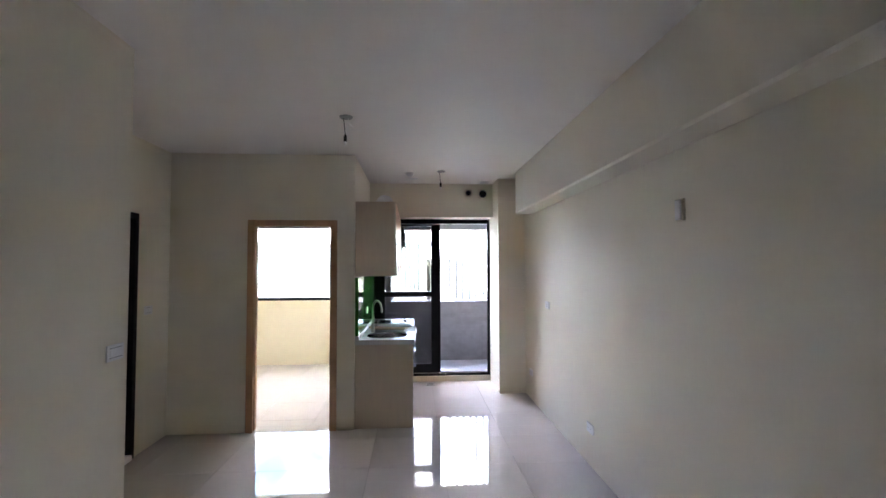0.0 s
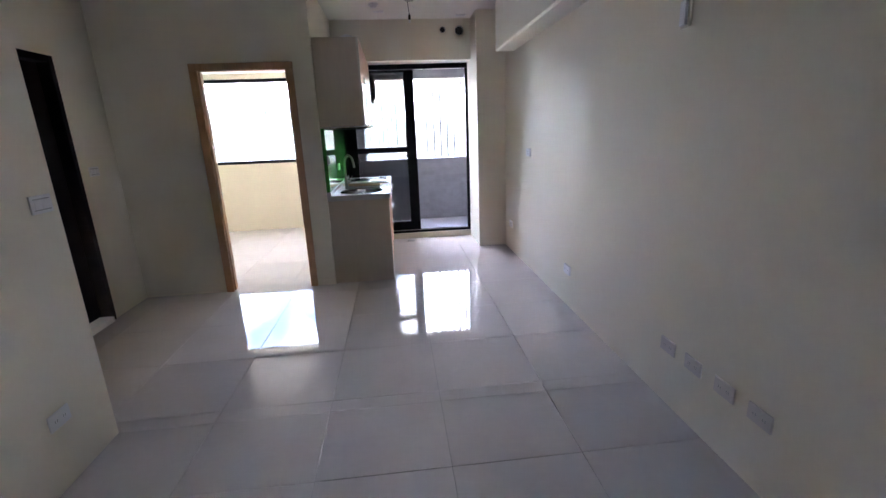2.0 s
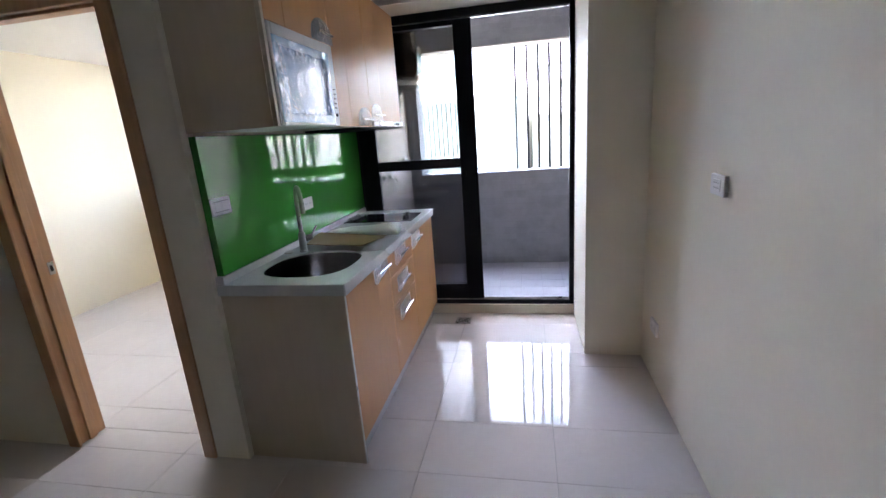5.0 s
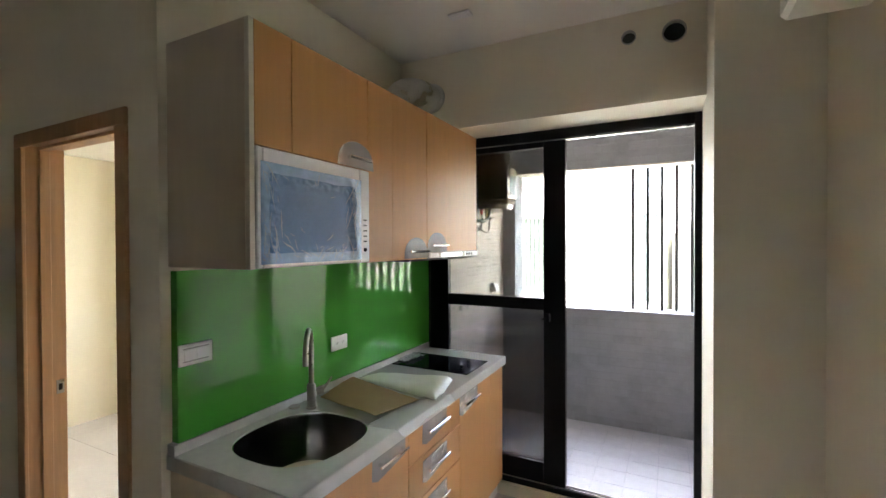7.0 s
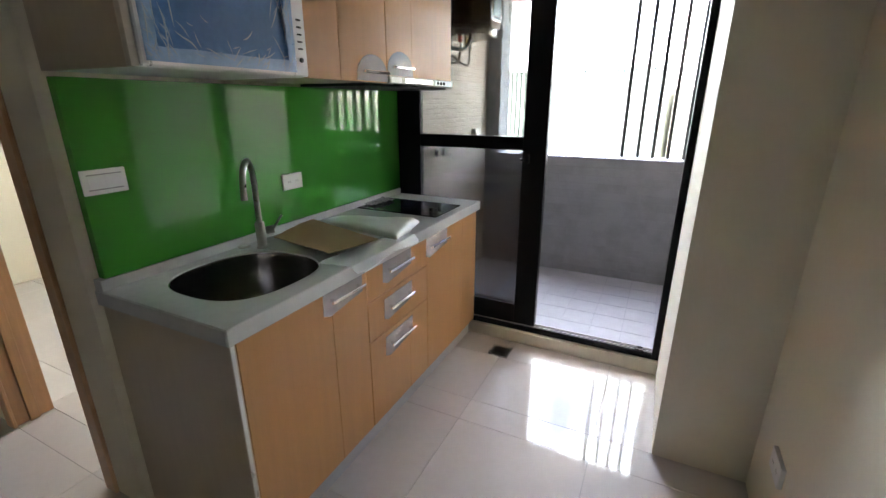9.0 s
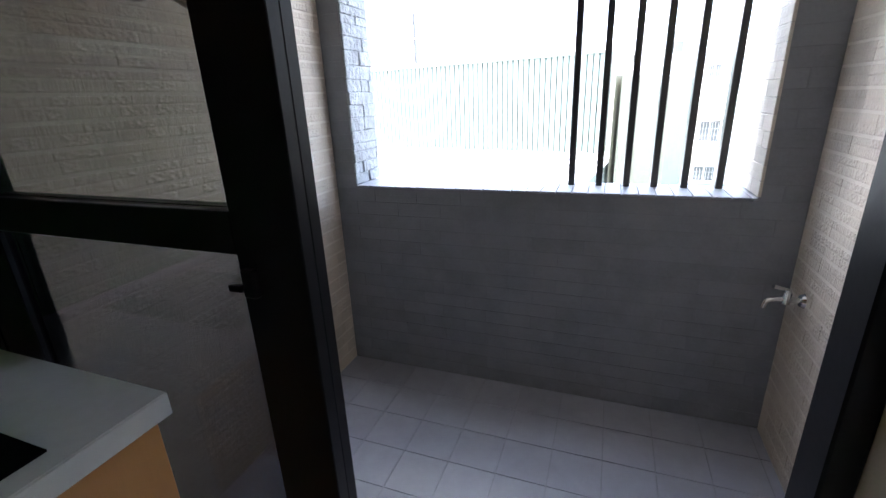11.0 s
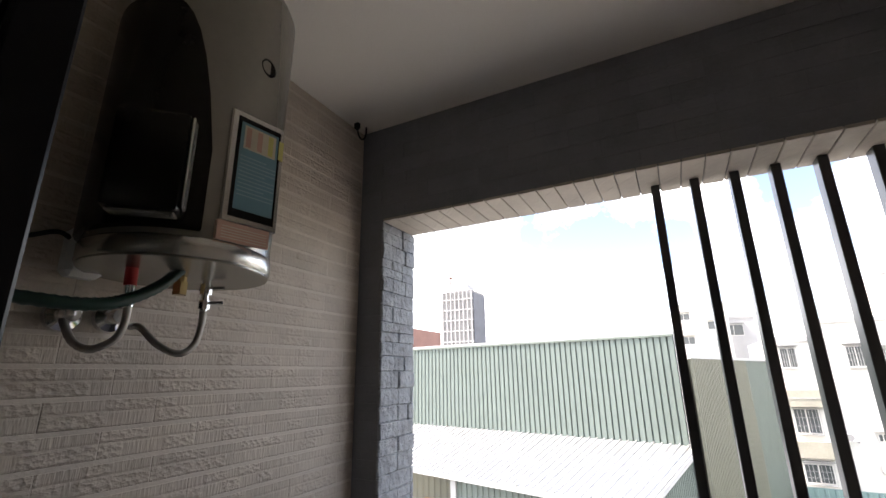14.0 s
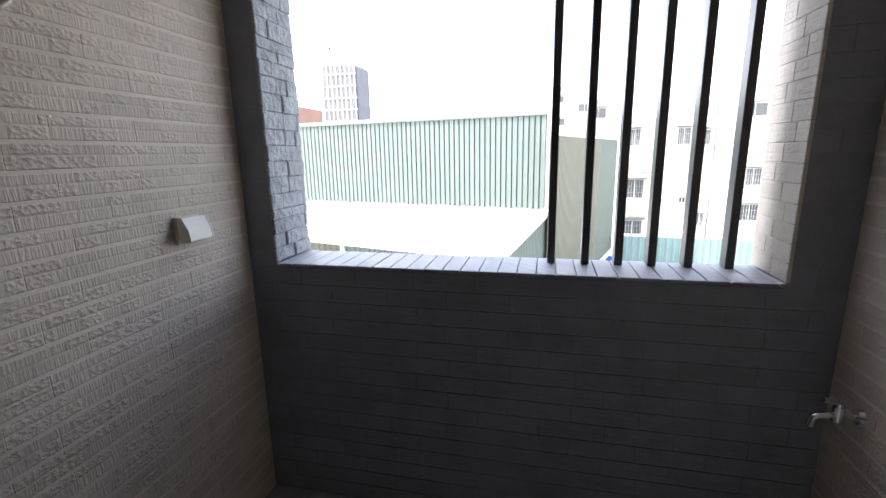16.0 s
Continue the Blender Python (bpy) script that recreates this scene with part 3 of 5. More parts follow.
def base_cabinet():
    t = thing("base_cabinet", (-0.53, 5.5, 0), "beech-fronted base cabinet run with taupe side and white counter", "cabinet")
    boxes("body", [(XK + 0.004, XF - 0.022, YA + 0.02, YZ - 0.002, 0.10, 0.70), (XK + 0.004, XF - 0.022, YA + 0.02, 4.655, 0.701, ZC - 0.001),
                   (XK + 0.004, XF - 0.022, 5.165, YZ - 0.002, 0.701, ZC - 0.001)], M_taupe, t)
    box("side_panel", (XK + 0.004, XF - 0.001, YA, YA + 0.019, 0.0, ZC - 0.001), M_taupe, t, 0.001)
    box("edge_strip", (XF - 0.0005, XF + 0.003, YA, YA + 0.012, 0.0, ZC - 0.001), M_alu, t, 0.001)
    box("toe_kick", (XF - 0.075, XF - 0.036, YA + 0.02, YZ - 0.002, 0.0, 0.105), M_kick, t, 0.001)
    for y0, y1, z0, z1, seam in ((YA + 0.021, 5.207, 0.112, 0.846, 5.00), (5.211, 5.707, 0.702, 0.846, 0), (5.211, 5.707, 0.523, 0.698, 0),
                                 (5.211, 5.707, 0.112, 0.519, 5.53), (5.711, YZ - 0.003, 0.112, 0.846, 6.14)):
        bm = bmesh.new()
        if seam:
            add_box(bm, XF - 0.018, XF, y0, seam - 0.0006, z0, z1, bevel=0.0012)
            add_box(bm, XF - 0.018, XF - 0.0004, seam + 0.0006, y1, z0, z1, bevel=0.0012)
        else:
            add_box(bm, XF - 0.018, XF, y0, y1, z0, z1, bevel=0.0012)
        p = finish(bm, "drawer_front" if y0 == 5.211 else "door", M_wood, t)
        a, b, z = (4.978, 5.168, 0.808) if y0 < 5 else ((5.343, 5.541, z1 - 0.047 if z0 > 0.6 else z1 - 0.068) if y0 < 5.5 else (5.722, 5.921, 0.793))
        bar_handle(p, XF, a, b, z, "square")
    # counter with a rounded cut-out
    bm = bmesh.new()
    put_z = lambda u, v, w: Vector((u, v, w))
    cx, cy, hx, hy = -0.510, 4.905, 0.218, 0.228
    z0, z1, xb, xf, ya, yz = ZC, ZT, XK + 0.002, -0.218, 4.580, 6.375
    add_ring_plate(bm, cx, cy, hx + 0.01, hy + 0.01, hx, hy, z0, z1, put_z, 2.7, 12)
    add_box(bm, xb, xf, ya, cy - hy - 0.01, z0, z1)
    add_box(bm, xb, xf, cy + hy + 0.01, yz, z0, z1)
    add_box(bm, xb, cx - hx - 0.01, cy - hy - 0.01, cy + hy + 0.01, z0, z1)
    add_box(bm, cx + hx + 0.01, xf, cy - hy - 0.01, cy + hy + 0.01, z0, z1)
    add_box(bm, xb, xb + 0.040, ya, yz, z1, z1 + 0.035)
    tagged(finish(bm, "countertop", M_counter, t), "white solid-surface counter with upstand")
    bm = bmesh.new()
    add_box(bm, xf, xf + 0.005, ya - 0.004, yz, z0 - 0.006, z1 - 0.0005, bevel=0.002)
    add_box(bm, xb, xf, ya - 0.005, ya, z0 - 0.006, z1 - 0.0005, bevel=0.002)
    finish(bm, "counter_edge", M_counter, t)
    s = thing("sink", (cx, cy, 0.70), "stainless steel undermount sink, empty", "sink")
    bm = bmesh.new()
    rings = []
    for k, z in ((0.996, ZT - 0.009), (0.985, ZT - 0.011), (0.968, 0.84), (0.94, 0.735), (0.87, 0.70), (0.12, 0.692), (0.10, 0.678)):
        rings.append([bm.verts.new((cx + hx * k * u / (abs(u) ** 2.7 + abs(v) ** 2.7) ** (1 / 2.7), cy + hy * k * v / (abs(u) ** 2.7 + abs(v) ** 2.7) ** (1 / 2.7), z)) for u, v in square_loop(12)])
    for a, b in zip(rings, rings[1:]):
        for k in range(48):
            bm.faces.new((a[k], a[(k + 1) % 48], b[(k + 1) % 48], b[k]))
    bm.faces.new(rings[-1])
    finish(bm, "bowl", M_basin, s, True)
    bm = bmesh.new()
    rings = []
    for k, z in ((0.9985, ZT - 0.010), (0.9985, ZT - 0.004), (0.986, ZT - 0.0045), (0.982, ZT - 0.010)):
        rings.append([bm.verts.new((cx + hx * k * u / (abs(u) ** 2.7 + abs(v) ** 2.7) ** (1 / 2.7), cy + hy * k * v / (abs(u) ** 2.7 + abs(v) ** 2.7) ** (1 / 2.7), z)) for u, v in square_loop(12)])
    for a, b in zip(rings, rings[1:]):
        for k in range(48):
            bm.faces.new((a[k], a[(k + 1) % 48], b[(k + 1) % 48], b[k]))
    tagged(finish(bm, "rim", M_chrome, s, True), "bright polished steel rim")
    bm = bmesh.new()
    add_lathe(bm, [(0.045, 0.0), (0.045, 0.004), (0.030, 0.006), (0.012, 0.003)], (cx, cy, 0.693))
    finish(bm, "strainer", M_chrome, s, True)


base_cabinet()


def faucet():
    x, y, z = -0.685, 5.132, ZT
    t = thing("faucet", (x, y, z), "brushed steel gooseneck kitchen faucet with side lever", "faucet")
    bm = bmesh.new()
    add_lathe(bm, [(0.024, 0), (0.024, 0.006), (0.0195, 0.010), (0.019, 0.10), (0.016, 0.108), (0.011, 0.112)], (x, y, z))
    finish(bm, "body", M_steel, t, True)
    tube("spout", [(x, y, z + 0.105), (x, y, z + 0.20), (x, y, z + 0.275), (x + 0.012, y - 0.016, z + 0.325), (x + 0.050, y - 0.066, z + 0.360), (x + 0.092, y - 0.122, z + 0.330), (x + 0.107, y - 0.142, z + 0.275), (x + 0.110, y - 0.146, z + 0.235)],
         0.0112, M_steel, t, 14)
    bm = bmesh.new()
    add_cyl(bm, (x + 0.015, y + 0.015, z + 0.07), (x + 0.038, y + 0.038, z + 0.075), 0.016)
    add_cyl(bm, (x + 0.033, y + 0.033, z + 0.07), (x + 0.062, y + 0.062, z + 0.13), 0.006, 0.004, 12)
    finish(bm, "lever", M_steel, t, True)
    bm = bmesh.new()
    add_lathe(bm, [(0.026, 0), (0.026, 0.004), (0.020, 0.008), (0.010, 0.006)], (-0.759, 5.103, z))
    tagged(finish(bm, "sink_plug", M_steel, None, True), "round steel plug lying on the counter", "sink plug")


faucet()


def hob():
    t = thing("hob", (-0.52, 6.04, ZT), "black glass two-zone hob with two knobs set in the counter", "hob")
    box("glass_top", (-0.765, -0.265, 5.884, 6.192, ZT + 0.0002, ZT + 0.007), M_blackglass, t, 0.002)
    for kx, ky in ((-0.335, 5.965), (-0.345, 6.085)):
        bm = bmesh.new()
        add_lathe(bm, [(0.021, 0.0), (0.021, 0.004), (0.016, 0.007), (0.0155, 0.022), (0.012, 0.025), (0.002, 0.025)], (kx, ky, ZT + 0.0071), "Z", 20)
        k = finish(bm, "knob", M_heat, t, True)
        box("knob_mark", (kx - 0.013, kx + 0.013, ky - 0.002, ky + 0.002, ZT + 0.0322, ZT + 0.034), M_chrome, k)


hob()


def sheet(name, corners, nu, nv, amp, thick, material, z, freq=9.0, drape=None):
    bm = bmesh.new()
    a, b, c, d = [Vector((*q, 0)) for q in corners]
    g = []
    for i in range(nu + 1):
        row = []
        for j in range(nv + 1):
            u, v = i / nu, j / nv
            p = (a * (1 - u) + b * u) * (1 - v) + (d * (1 - u) + c * u) * v
            h = abs(noise.noise(Vector((p.x * freq, p.y * freq, 3.1)))) * amp + amp * 0.4 * abs(noise.noise(Vector((p.x * freq * 3, p.y * freq * 3, 1.7))))
            q = Vector((p.x, p.y, z + h))
            if drape is not None and q.x > drape:
                over = q.x - drape
                q = Vector((drape + 0.006 + 0.01 * random.random(), q.y, z + 0.01 - over))
            row.append(bm.verts.new(q))
        g.append(row)
    fs = [bm.faces.new((g[i][j], g[i + 1][j], g[i + 1][j + 1], g[i][j + 1])) for i in range(nu) for j in range(nv)]
    r = bmesh.ops.extrude_face_region(bm, geom=fs)
    bmesh.ops.translate(bm, verts=[v for v in r["geom"] if isinstance(v, bmesh.types.BMVert)], vec=(0, 0, thick))
    return finish(bm, name, material, None, True)


tagged(sheet("cardboard_sheet", [(-0.715, 5.220), (-0.785, 5.542), (-0.287, 5.392), (-0.352, 5.150)], 10, 12, 0.012, 0.003, M_card, 0.909, 3.0), "brown cardboard sheet lying on the counter", "cardboard")
tagged(sheet("plastic_bag", [(-0.765, 5.95), (-0.760, 6.14), (-0.665, 6.12), (-0.685, 5.94)], 16, 22, 0.028, 0.0015, M_bag, ZT + 0.008, 26.0), "small crumpled clear plastic bag lying on the hob", "plastic bag")


def folded_wrap():
    """A soft folded bundle of clear wrap, thin at the back and rolled thick at its front end."""
    bm = bmesh.new()
    a, b_, c, d = [Vector((*q, 0)) for q in ((-0.765, 5.555), (-0.725, 5.700), (-0.300, 5.770), (-0.225, 5.450))]
    n, m = 36, 48
    top, low = [], []
    for i in range(n + 1):
        hi, lo = [], []
        for j in range(m + 1):
            u, v = i / n, j / m
            p = (a * (1 - u) + b_ * u) * (1 - v) + (d * (1 - u) + c * u) * v
            edge = math.sqrt(max(0.0, 1 - (2 * u - 1) ** 6)) * math.sqrt(max(0.0, 1 - (2 * v - 1) ** 10))
            thick = 0.010 + 0.027 * v ** 1.5
            fold = 0.0045 * noise.noise(Vector((p.x * 10, p.y * 14, 0.4))) + 0.004 * abs(noise.noise(Vector((p.x * 22 + p.y * 12, p.y * 9, 2.0))))
            side = 0.010 * noise.noise(Vector((p.x * 9, p.y * 9, 7.0)))
            hi.append(bm.verts.new((p.x + side * 0.5, p.y + side, ZT + 0.0025 + max(0.0, thick + fold) * edge)))
            lo.append(bm.verts.new((p.x + side * 0.5, p.y + side, ZT + 0.0012)))
        top.append(hi)
        low.append(lo)
    for i in range(n):
        for j in range(m):
            bm.faces.new((top[i][j], top[i + 1][j], top[i + 1][j + 1], top[i][j + 1]))
            bm.faces.new((low[i][j], low[i][j + 1], low[i + 1][j + 1], low[i + 1][j]))
    for i in range(n):
        for j, flip in ((0, False), (m, True)):
            q = (top[i][j], low[i][j], low[i + 1][j], top[i + 1][j])
            bm.faces.new(q[::-1] if flip else q)
    for j in range(m):
        for i, flip in ((0, True), (n, False)):
            q = (top[i][j], low[i][j], low[i][j + 1], top[i][j + 1])
            bm.faces.new(q[::-1] if flip else q)
    bmesh.ops.recalc_face_normals(bm, faces=bm.faces)
    return finish(bm, "bubble_wrap", M_bubble, None, True)


tagged(folded_wrap(), "folded stack of clear plastic wrap lying on the counter", "plastic wrap")


def ribbed_strip():
    """Clear ribbed sheet lying on the counter front and curling over its edge."""
    bm = bmesh.new()
    n, m = 150, 12
    g = []
    for i in range(n + 1):
        row = []
        u = i / n
        for j in range(m + 1):
            v = j / m
            x = -0.345 + 0.05 * u * (1 - v) + (0.160 + 0.004 * math.sin(9 * u)) * v
            y = 5.085 + 0.46 * u + 0.03 * (v - 0.5)
            z = ZT + 0.0035 + (0.002 + 0.004 * abs(noise.noise(Vector((u * 7, 0.3, 5))))) * (0.5 + 0.5 * math.sin(2 * math.pi * (u * 17 + 0.5 * noise.noise(Vector((u * 5, 1, 0)))))) + 0.006 * abs(noise.noise(Vector((x * 6, y * 6, 0))))
            if x > -0.208:
                z -= (x + 0.208) * 1.1
            row.append(bm.verts.new((x, y, z)))
        g.append(row)
    fs = [bm.faces.new((g[i][j], g[i + 1][j], g[i + 1][j + 1], g[i][j + 1])) for i in range(n) for j in range(m)]
    r = bmesh.ops.extrude_face_region(bm, geom=fs)
    bmesh.ops.translate(bm, verts=[v for v in r["geom"] if isinstance(v, bmesh.types.BMVert)], vec=(0, 0, 0.0008))
    return finish(bm, "plastic_strip", M_clear, None, True)


tagged(ribbed_strip(), "ribbed clear plastic strip lying along the counter edge", "plastic wrap")


def upper_cabinet():
    z0, z1 = 1.546, 2.316
    t = thing("wall_cabinet", (-0.63, 5.5, z0), "beech-fronted wall cabinet run with taupe side, hung over counter", "cabinet")
    boxes("body", [(XK + 0.003, XU - 0.02, YA + 0.02, 5.1798, 1.93, z1), (XK + 0.003, XU - 0.02, 5.18, 5.6865, z0, z1), (XK + 0.003, XU - 0.02, 5.687, YZ - 0.002, 1.581, z1)], M_taupe, t)
    box("side_panel", (XK + 0.003, XU - 0.019, YA + 0.0005, YA + 0.0185, z0, z1), M_taupe, t, 0.001)
    box("edge_strip", (XU - 0.0185, XU + 0.001, YA, YA + 0.019, z0, z1), M_edge, t, 0.001)
    for y0, y1, a, seam in ((YA + 0.021, 5.178, 1.932, 4.76), (5.182, 5.685, z0, 5.363), (5.689, YZ - 0.003, 1.581, 5.91)):
        bm = bmesh.new()
        gap = 0.0018 if y0 < 5 else 0.0006
        add_box(bm, XU - 0.018, XU, y0, seam - gap, a, z1, bevel=0.0012)
        add_box(bm, XU - 0.018, XU - 0.0004, seam + gap, y1, a, z1, bevel=0.0012)
        p = finish(bm, "door", M_wood, t)
        if y0 < 5:
            bar_handle(p, XU, y1 - 0.15, y1 - 0.005, a + 0.035, "round")
        elif y0 < 5.5:
            bar_handle(p, XU, y1 - 0.20, y1 - 0.02, a + 0.04, "round")
        else:
            bar_handle(p, XU, y0 + 0.02, y0 + 0.20, a + 0.035, "round")
    # dish dryer
    d = thing("dish_dryer", (-0.6, 4.88, z0), "white built-in dish dryer with blue film on its door", "dish dryer")
    box("body", (XK + 0.003, XU - 0.021, YA + 0.021, 5.178, z0 + 0.001, 1.929), M_plastic, d, 0.002)
    y0, y1, a, b = YA + 0.021, 5.178, z0 + 0.002, 1.928
    boxes("door_frame", [(XU - 0.02, XU + 0.008, y0, y0 + 0.022, a, b), (XU - 0.02, XU + 0.008, y1 - 0.065, y1, a, b), (XU - 0.02, XU + 0.008, y0 + 0.022, y1 - 0.065, b - 0.055, b),
                         (XU - 0.02, XU + 0.008, y0 + 0.022, y1 - 0.065, a, a + 0.022)], M_plastic, d, 0.004)
    bm = bmesh.new()
    n = 72
    g = []
    for i in range(n + 1):
        row = []
        for j in range(n + 1):
            u, v = i / n, j / n
            rim = max(0.0, 1 - 5.5 * min(u, 1 - u, v * 1.1, (1 - v) * 0.8))
            fold = abs(noise.noise(Vector((u * 16 + v * 5, v * 13 - u * 7, 0.3)))) ** 0.7 * 0.008 + abs(noise.noise(Vector((u * 34 - v * 16, v * 30 + u * 9, 1.3)))) * 0.004
            row.append(bm.verts.new((XU + 0.002 + fold * (0.015 + rim), y0 + 0.02 + (y1 - y0 - 0.083) * u, a + 0.02 + (b - a - 0.072) * v)))
        g.append(row)
    fs = [bm.faces.new((g[i][j], g[i + 1][j], g[i + 1][j + 1], g[i][j + 1])) for i in range(n) for j in range(n)]
    r = bmesh.ops.extrude_face_region(bm, geom=fs)
    bmesh.ops.translate(bm, verts=[v for v in r["geom"] if isinstance(v, bmesh.types.BMVert)], vec=(-0.012, 0, 0))
    tagged(finish(bm, "window", M_blue, d, True), "dark door glass under crumpled blue film")
    bm = bmesh.new()
    ya_, yb_, za_, zb_ = y0 + 0.012, y1 - 0.058, a + 0.012, b - 0.045
    n = 40
    for side in range(4):
        g = []
        for i in range(n + 1):
            f = i / n
            row = []
            for e in range(5):
                w = (0.034 + 0.006 * noise.noise(Vector((f * 5, side, 2)))) * e / 4
                h = XU + 0.0095 + 0.005 * abs(noise.noise(Vector((f * 17, e * 0.6, side * 5)))) * (1 if 0 < e else 0.2)
                if side < 2:
                    q = (ya_ + w if side == 0 else yb_ - w, za_ + (zb_ - za_) * f)
                else:
                    q = (ya_ + (yb_ - ya_) * f, za_ + w if side == 2 else zb_ - w)
                row.append(bm.verts.new((h - (0.0 if side < 2 else 0.0006), q[0], q[1])))
            g.append(row)
        for i in range(n):
            for e in range(4):
                bm.faces.new((g[i][e], g[i + 1][e], g[i + 1][e + 1], g[i][e + 1]))
    tagged(finish(bm, "film_edge", M_bluelight, d, True), "pale doubled edge of the blue film")
    # pale flat ribbons painted as glints along the film's creases, thickest round the rim
    bm = bmesh.new()
    rnd = random.Random(21)
    for k in range(100):
        side = rnd.choice((0, 0, 1, 1, 2, 2, 2, 3))
        f, inn = rnd.random(), abs(rnd.gauss(0, 0.040))
        cyy = ya_ + 0.012 + inn if side == 0 else yb_ - 0.012 - inn if side == 1 else ya_ + (yb_ - ya_) * f
        czz = za_ + 0.012 + inn if side == 2 else zb_ - 0.03 - inn if side == 3 else za_ + (zb_ - za_) * f
        lean = rnd.gauss(1.75, 0.3) if side == 0 else rnd.gauss(1.45, 0.35) if side == 1 else rnd.uniform(0.2, 1.4) if cyy > (ya_ + yb_) / 2 else rnd.uniform(1.7, 2.9)
        ln, wd, bow = rnd.uniform(0.015, 0.13 if side < 2 else 0.06), rnd.uniform(0.0006, 0.0020), rnd.uniform(-0.10, 0.10)
        row = []
        for q in range(7):
            g_ = q / 6 - 0.5
            yy = min(yb_ - 0.004, max(ya_ + 0.004, cyy + math.cos(lean) * ln * g_ - math.sin(lean) * bow * ln * (4 * g_ * g_ - 1)))
            zz = min(zb_ - 0.004, max(za_ + 0.004, czz + math.sin(lean) * ln * g_ + math.cos(lean) * bow * ln * (4 * g_ * g_ - 1)))
            w_ = wd * (1 - (2 * g_) ** 2) + 0.0002
            ny, nz = -math.sin(lean) * w_, math.cos(lean) * w_
            row.append([bm.verts.new(v) for v in ((XU + 0.0112, yy + ny, zz + nz), (XU + 0.0112 + w_ * 0.12, yy + ny * 0.2, zz + nz * 0.2), (XU + 0.0112, yy - ny, zz - nz))])
        for p, q in zip(row, row[1:]):
            bm.faces.new((p[0], q[0], q[1], p[1]))
            bm.faces.new((p[1], q[1], q[2], p[2]))
    tagged(finish(bm, "film_glint", M_glint, d, False), "painted white glints on the creased clear film", kind="stuff")
    for k in range(5):
        box("button", (XU + 0.008, XU + 0.011, y1 - 0.042, y1 - 0.022, 1.72 - 0.022 * k, 1.725 - 0.022 * k), M_dark, d, 0.0008)
    bm = bmesh.new()
    add_lathe(bm, [(0.008, 0), (0.008, 0.004), (0.006, 0.006)], (XU + 0.008, y1 - 0.032, 1.60), "X", 16)
    finish(bm, "dial", M_dark, d, True)
    # slim hood
    h = thing("range_hood", (-0.6, 6.1, z0), "slim steel range hood under the wall cabinet", "range hood")
    box("fascia", (XU - 0.03, XU + 0.012, 5.69, YZ - 0.002, 1.547, 1.579), M_steel, h, 0.003)
    box("hood_body", (XK + 0.02, XU - 0.0305, 5.56, YZ - 0.002, 1.533, 1.5455), M_dark, h, 0.002)
    box("name_plate", (XU + 0.0125, XU + 0.014, 5.70, 5.79, 1.551, 1.575), M_plastic, h)
    box("lamp_cover", (XU + 0.0125, XU + 0.014, 5.82, 6.10, 1.553, 1.573), M_chrome, h)
    box("switch_plate", (XU + 0.0125, XU + 0.014, 6.13, 6.33, 1.550, 1.576), M_plastic, h)
    for k in range(3):
        bm = bmesh.new()
        add_lathe(bm, [(0.0085, 0), (0.0085, 0.003), (0.006, 0.006)], (XU + 0.014, 6.16 + 0.035 * k, 1.563), "X", 14)
        finish(bm, "button", M_dark, h, True)
    # exhaust duct
    e = thing("exhaust_duct", (-0.64, 5.9, z1), "bare aluminium exhaust elbow from cabinet top into beam", "duct")
    tube("elbow", [(-0.66, 5.74, z1 - 0.01), (-0.65, 5.75, z1 + 0.08), (-0.63, 5.82, z1 + 0.17), (-0.61, 5.95, z1 + 0.21), (-0.597, 6.085, z1 + 0.212)], 0.076, M_alu, e, 20, 5, 0.035)
    bm = bmesh.new()
    add_lathe(bm, [(0.079, 0), (0.090, 0.004), (0.090, 0.02), (0.08, 0.0235)], (-0.595, 6.075, z1 + 0.212), "Y")
    finish(bm, "collar", M_alu, e, True)


upper_cabinet()

g = structure(box("backsplash", (XK + 0.0005, XK + 0.035, YA + 0.009, YS - 0.002, ZT + 0.0355, 1.5325), M_green, None, 0.001), "glossy green glass backsplash behind the counter", "backsplash")


# ---- electrical ----
def plate(x, y, z, w, h, side, kind, label, category, group="", cover=None):
    """Cover plate on a wall that faces +x (side 1) or -x (side -1)."""
    t = thing(category.replace(" ", "_"), (x, y, z - h / 2), label, category, group)
    def bx(name, d0, d1, a, b, c, d, m, bev=0.0):
        xs = sorted((x + side * d0, x + side * d1))
        box(name, (xs[0], xs[1], y + a, y + b, z + c, z + d), m, t, bev)
    deep = 0.015 if x == XR and cover is None else 0.009
    bx("cover", 0.0005, deep, -w / 2, w / 2, -h / 2, h / 2, cover or M_plastic, 0.002)
    if kind == "switch":
        for s in (-1, 1):
            c = s * w * 0.185
            bx("rocker", deep + 0.0005, deep + 0.004, c - w * 0.18, c + w * 0.18, -h * 0.27, h * 0.27, M_plastic, 0.0015)
            bx("gap", deep, deep + 0.0006, -w * 0.39, w * 0.39, s * h * 0.3 - 0.0016, s * h * 0.3 + 0.0016, M_greyplastic)
    elif kind == "socket":
        for s in (-1, 1):
            for k in (-1, 1):
                c = s * w * 0.2 + k * 0.006
                bx("slot", deep, deep + 0.0005, c - 0.0013, c + 0.0013, -0.006, 0.006, M_greyplastic)
    else:
        bx("insert", deep, deep + 0.003, -w * 0.3, w * 0.3, -h * 0.3, h * 0.3, M_plastic, 0.0015)
        for k in (-1, 1):
            bx("slot", deep + 0.003, deep + 0.0035, -w * 0.2, w * 0.2, k * h * 0.12 - 0.002, k * h * 0.12 + 0.002, M_greyplastic)
    return t


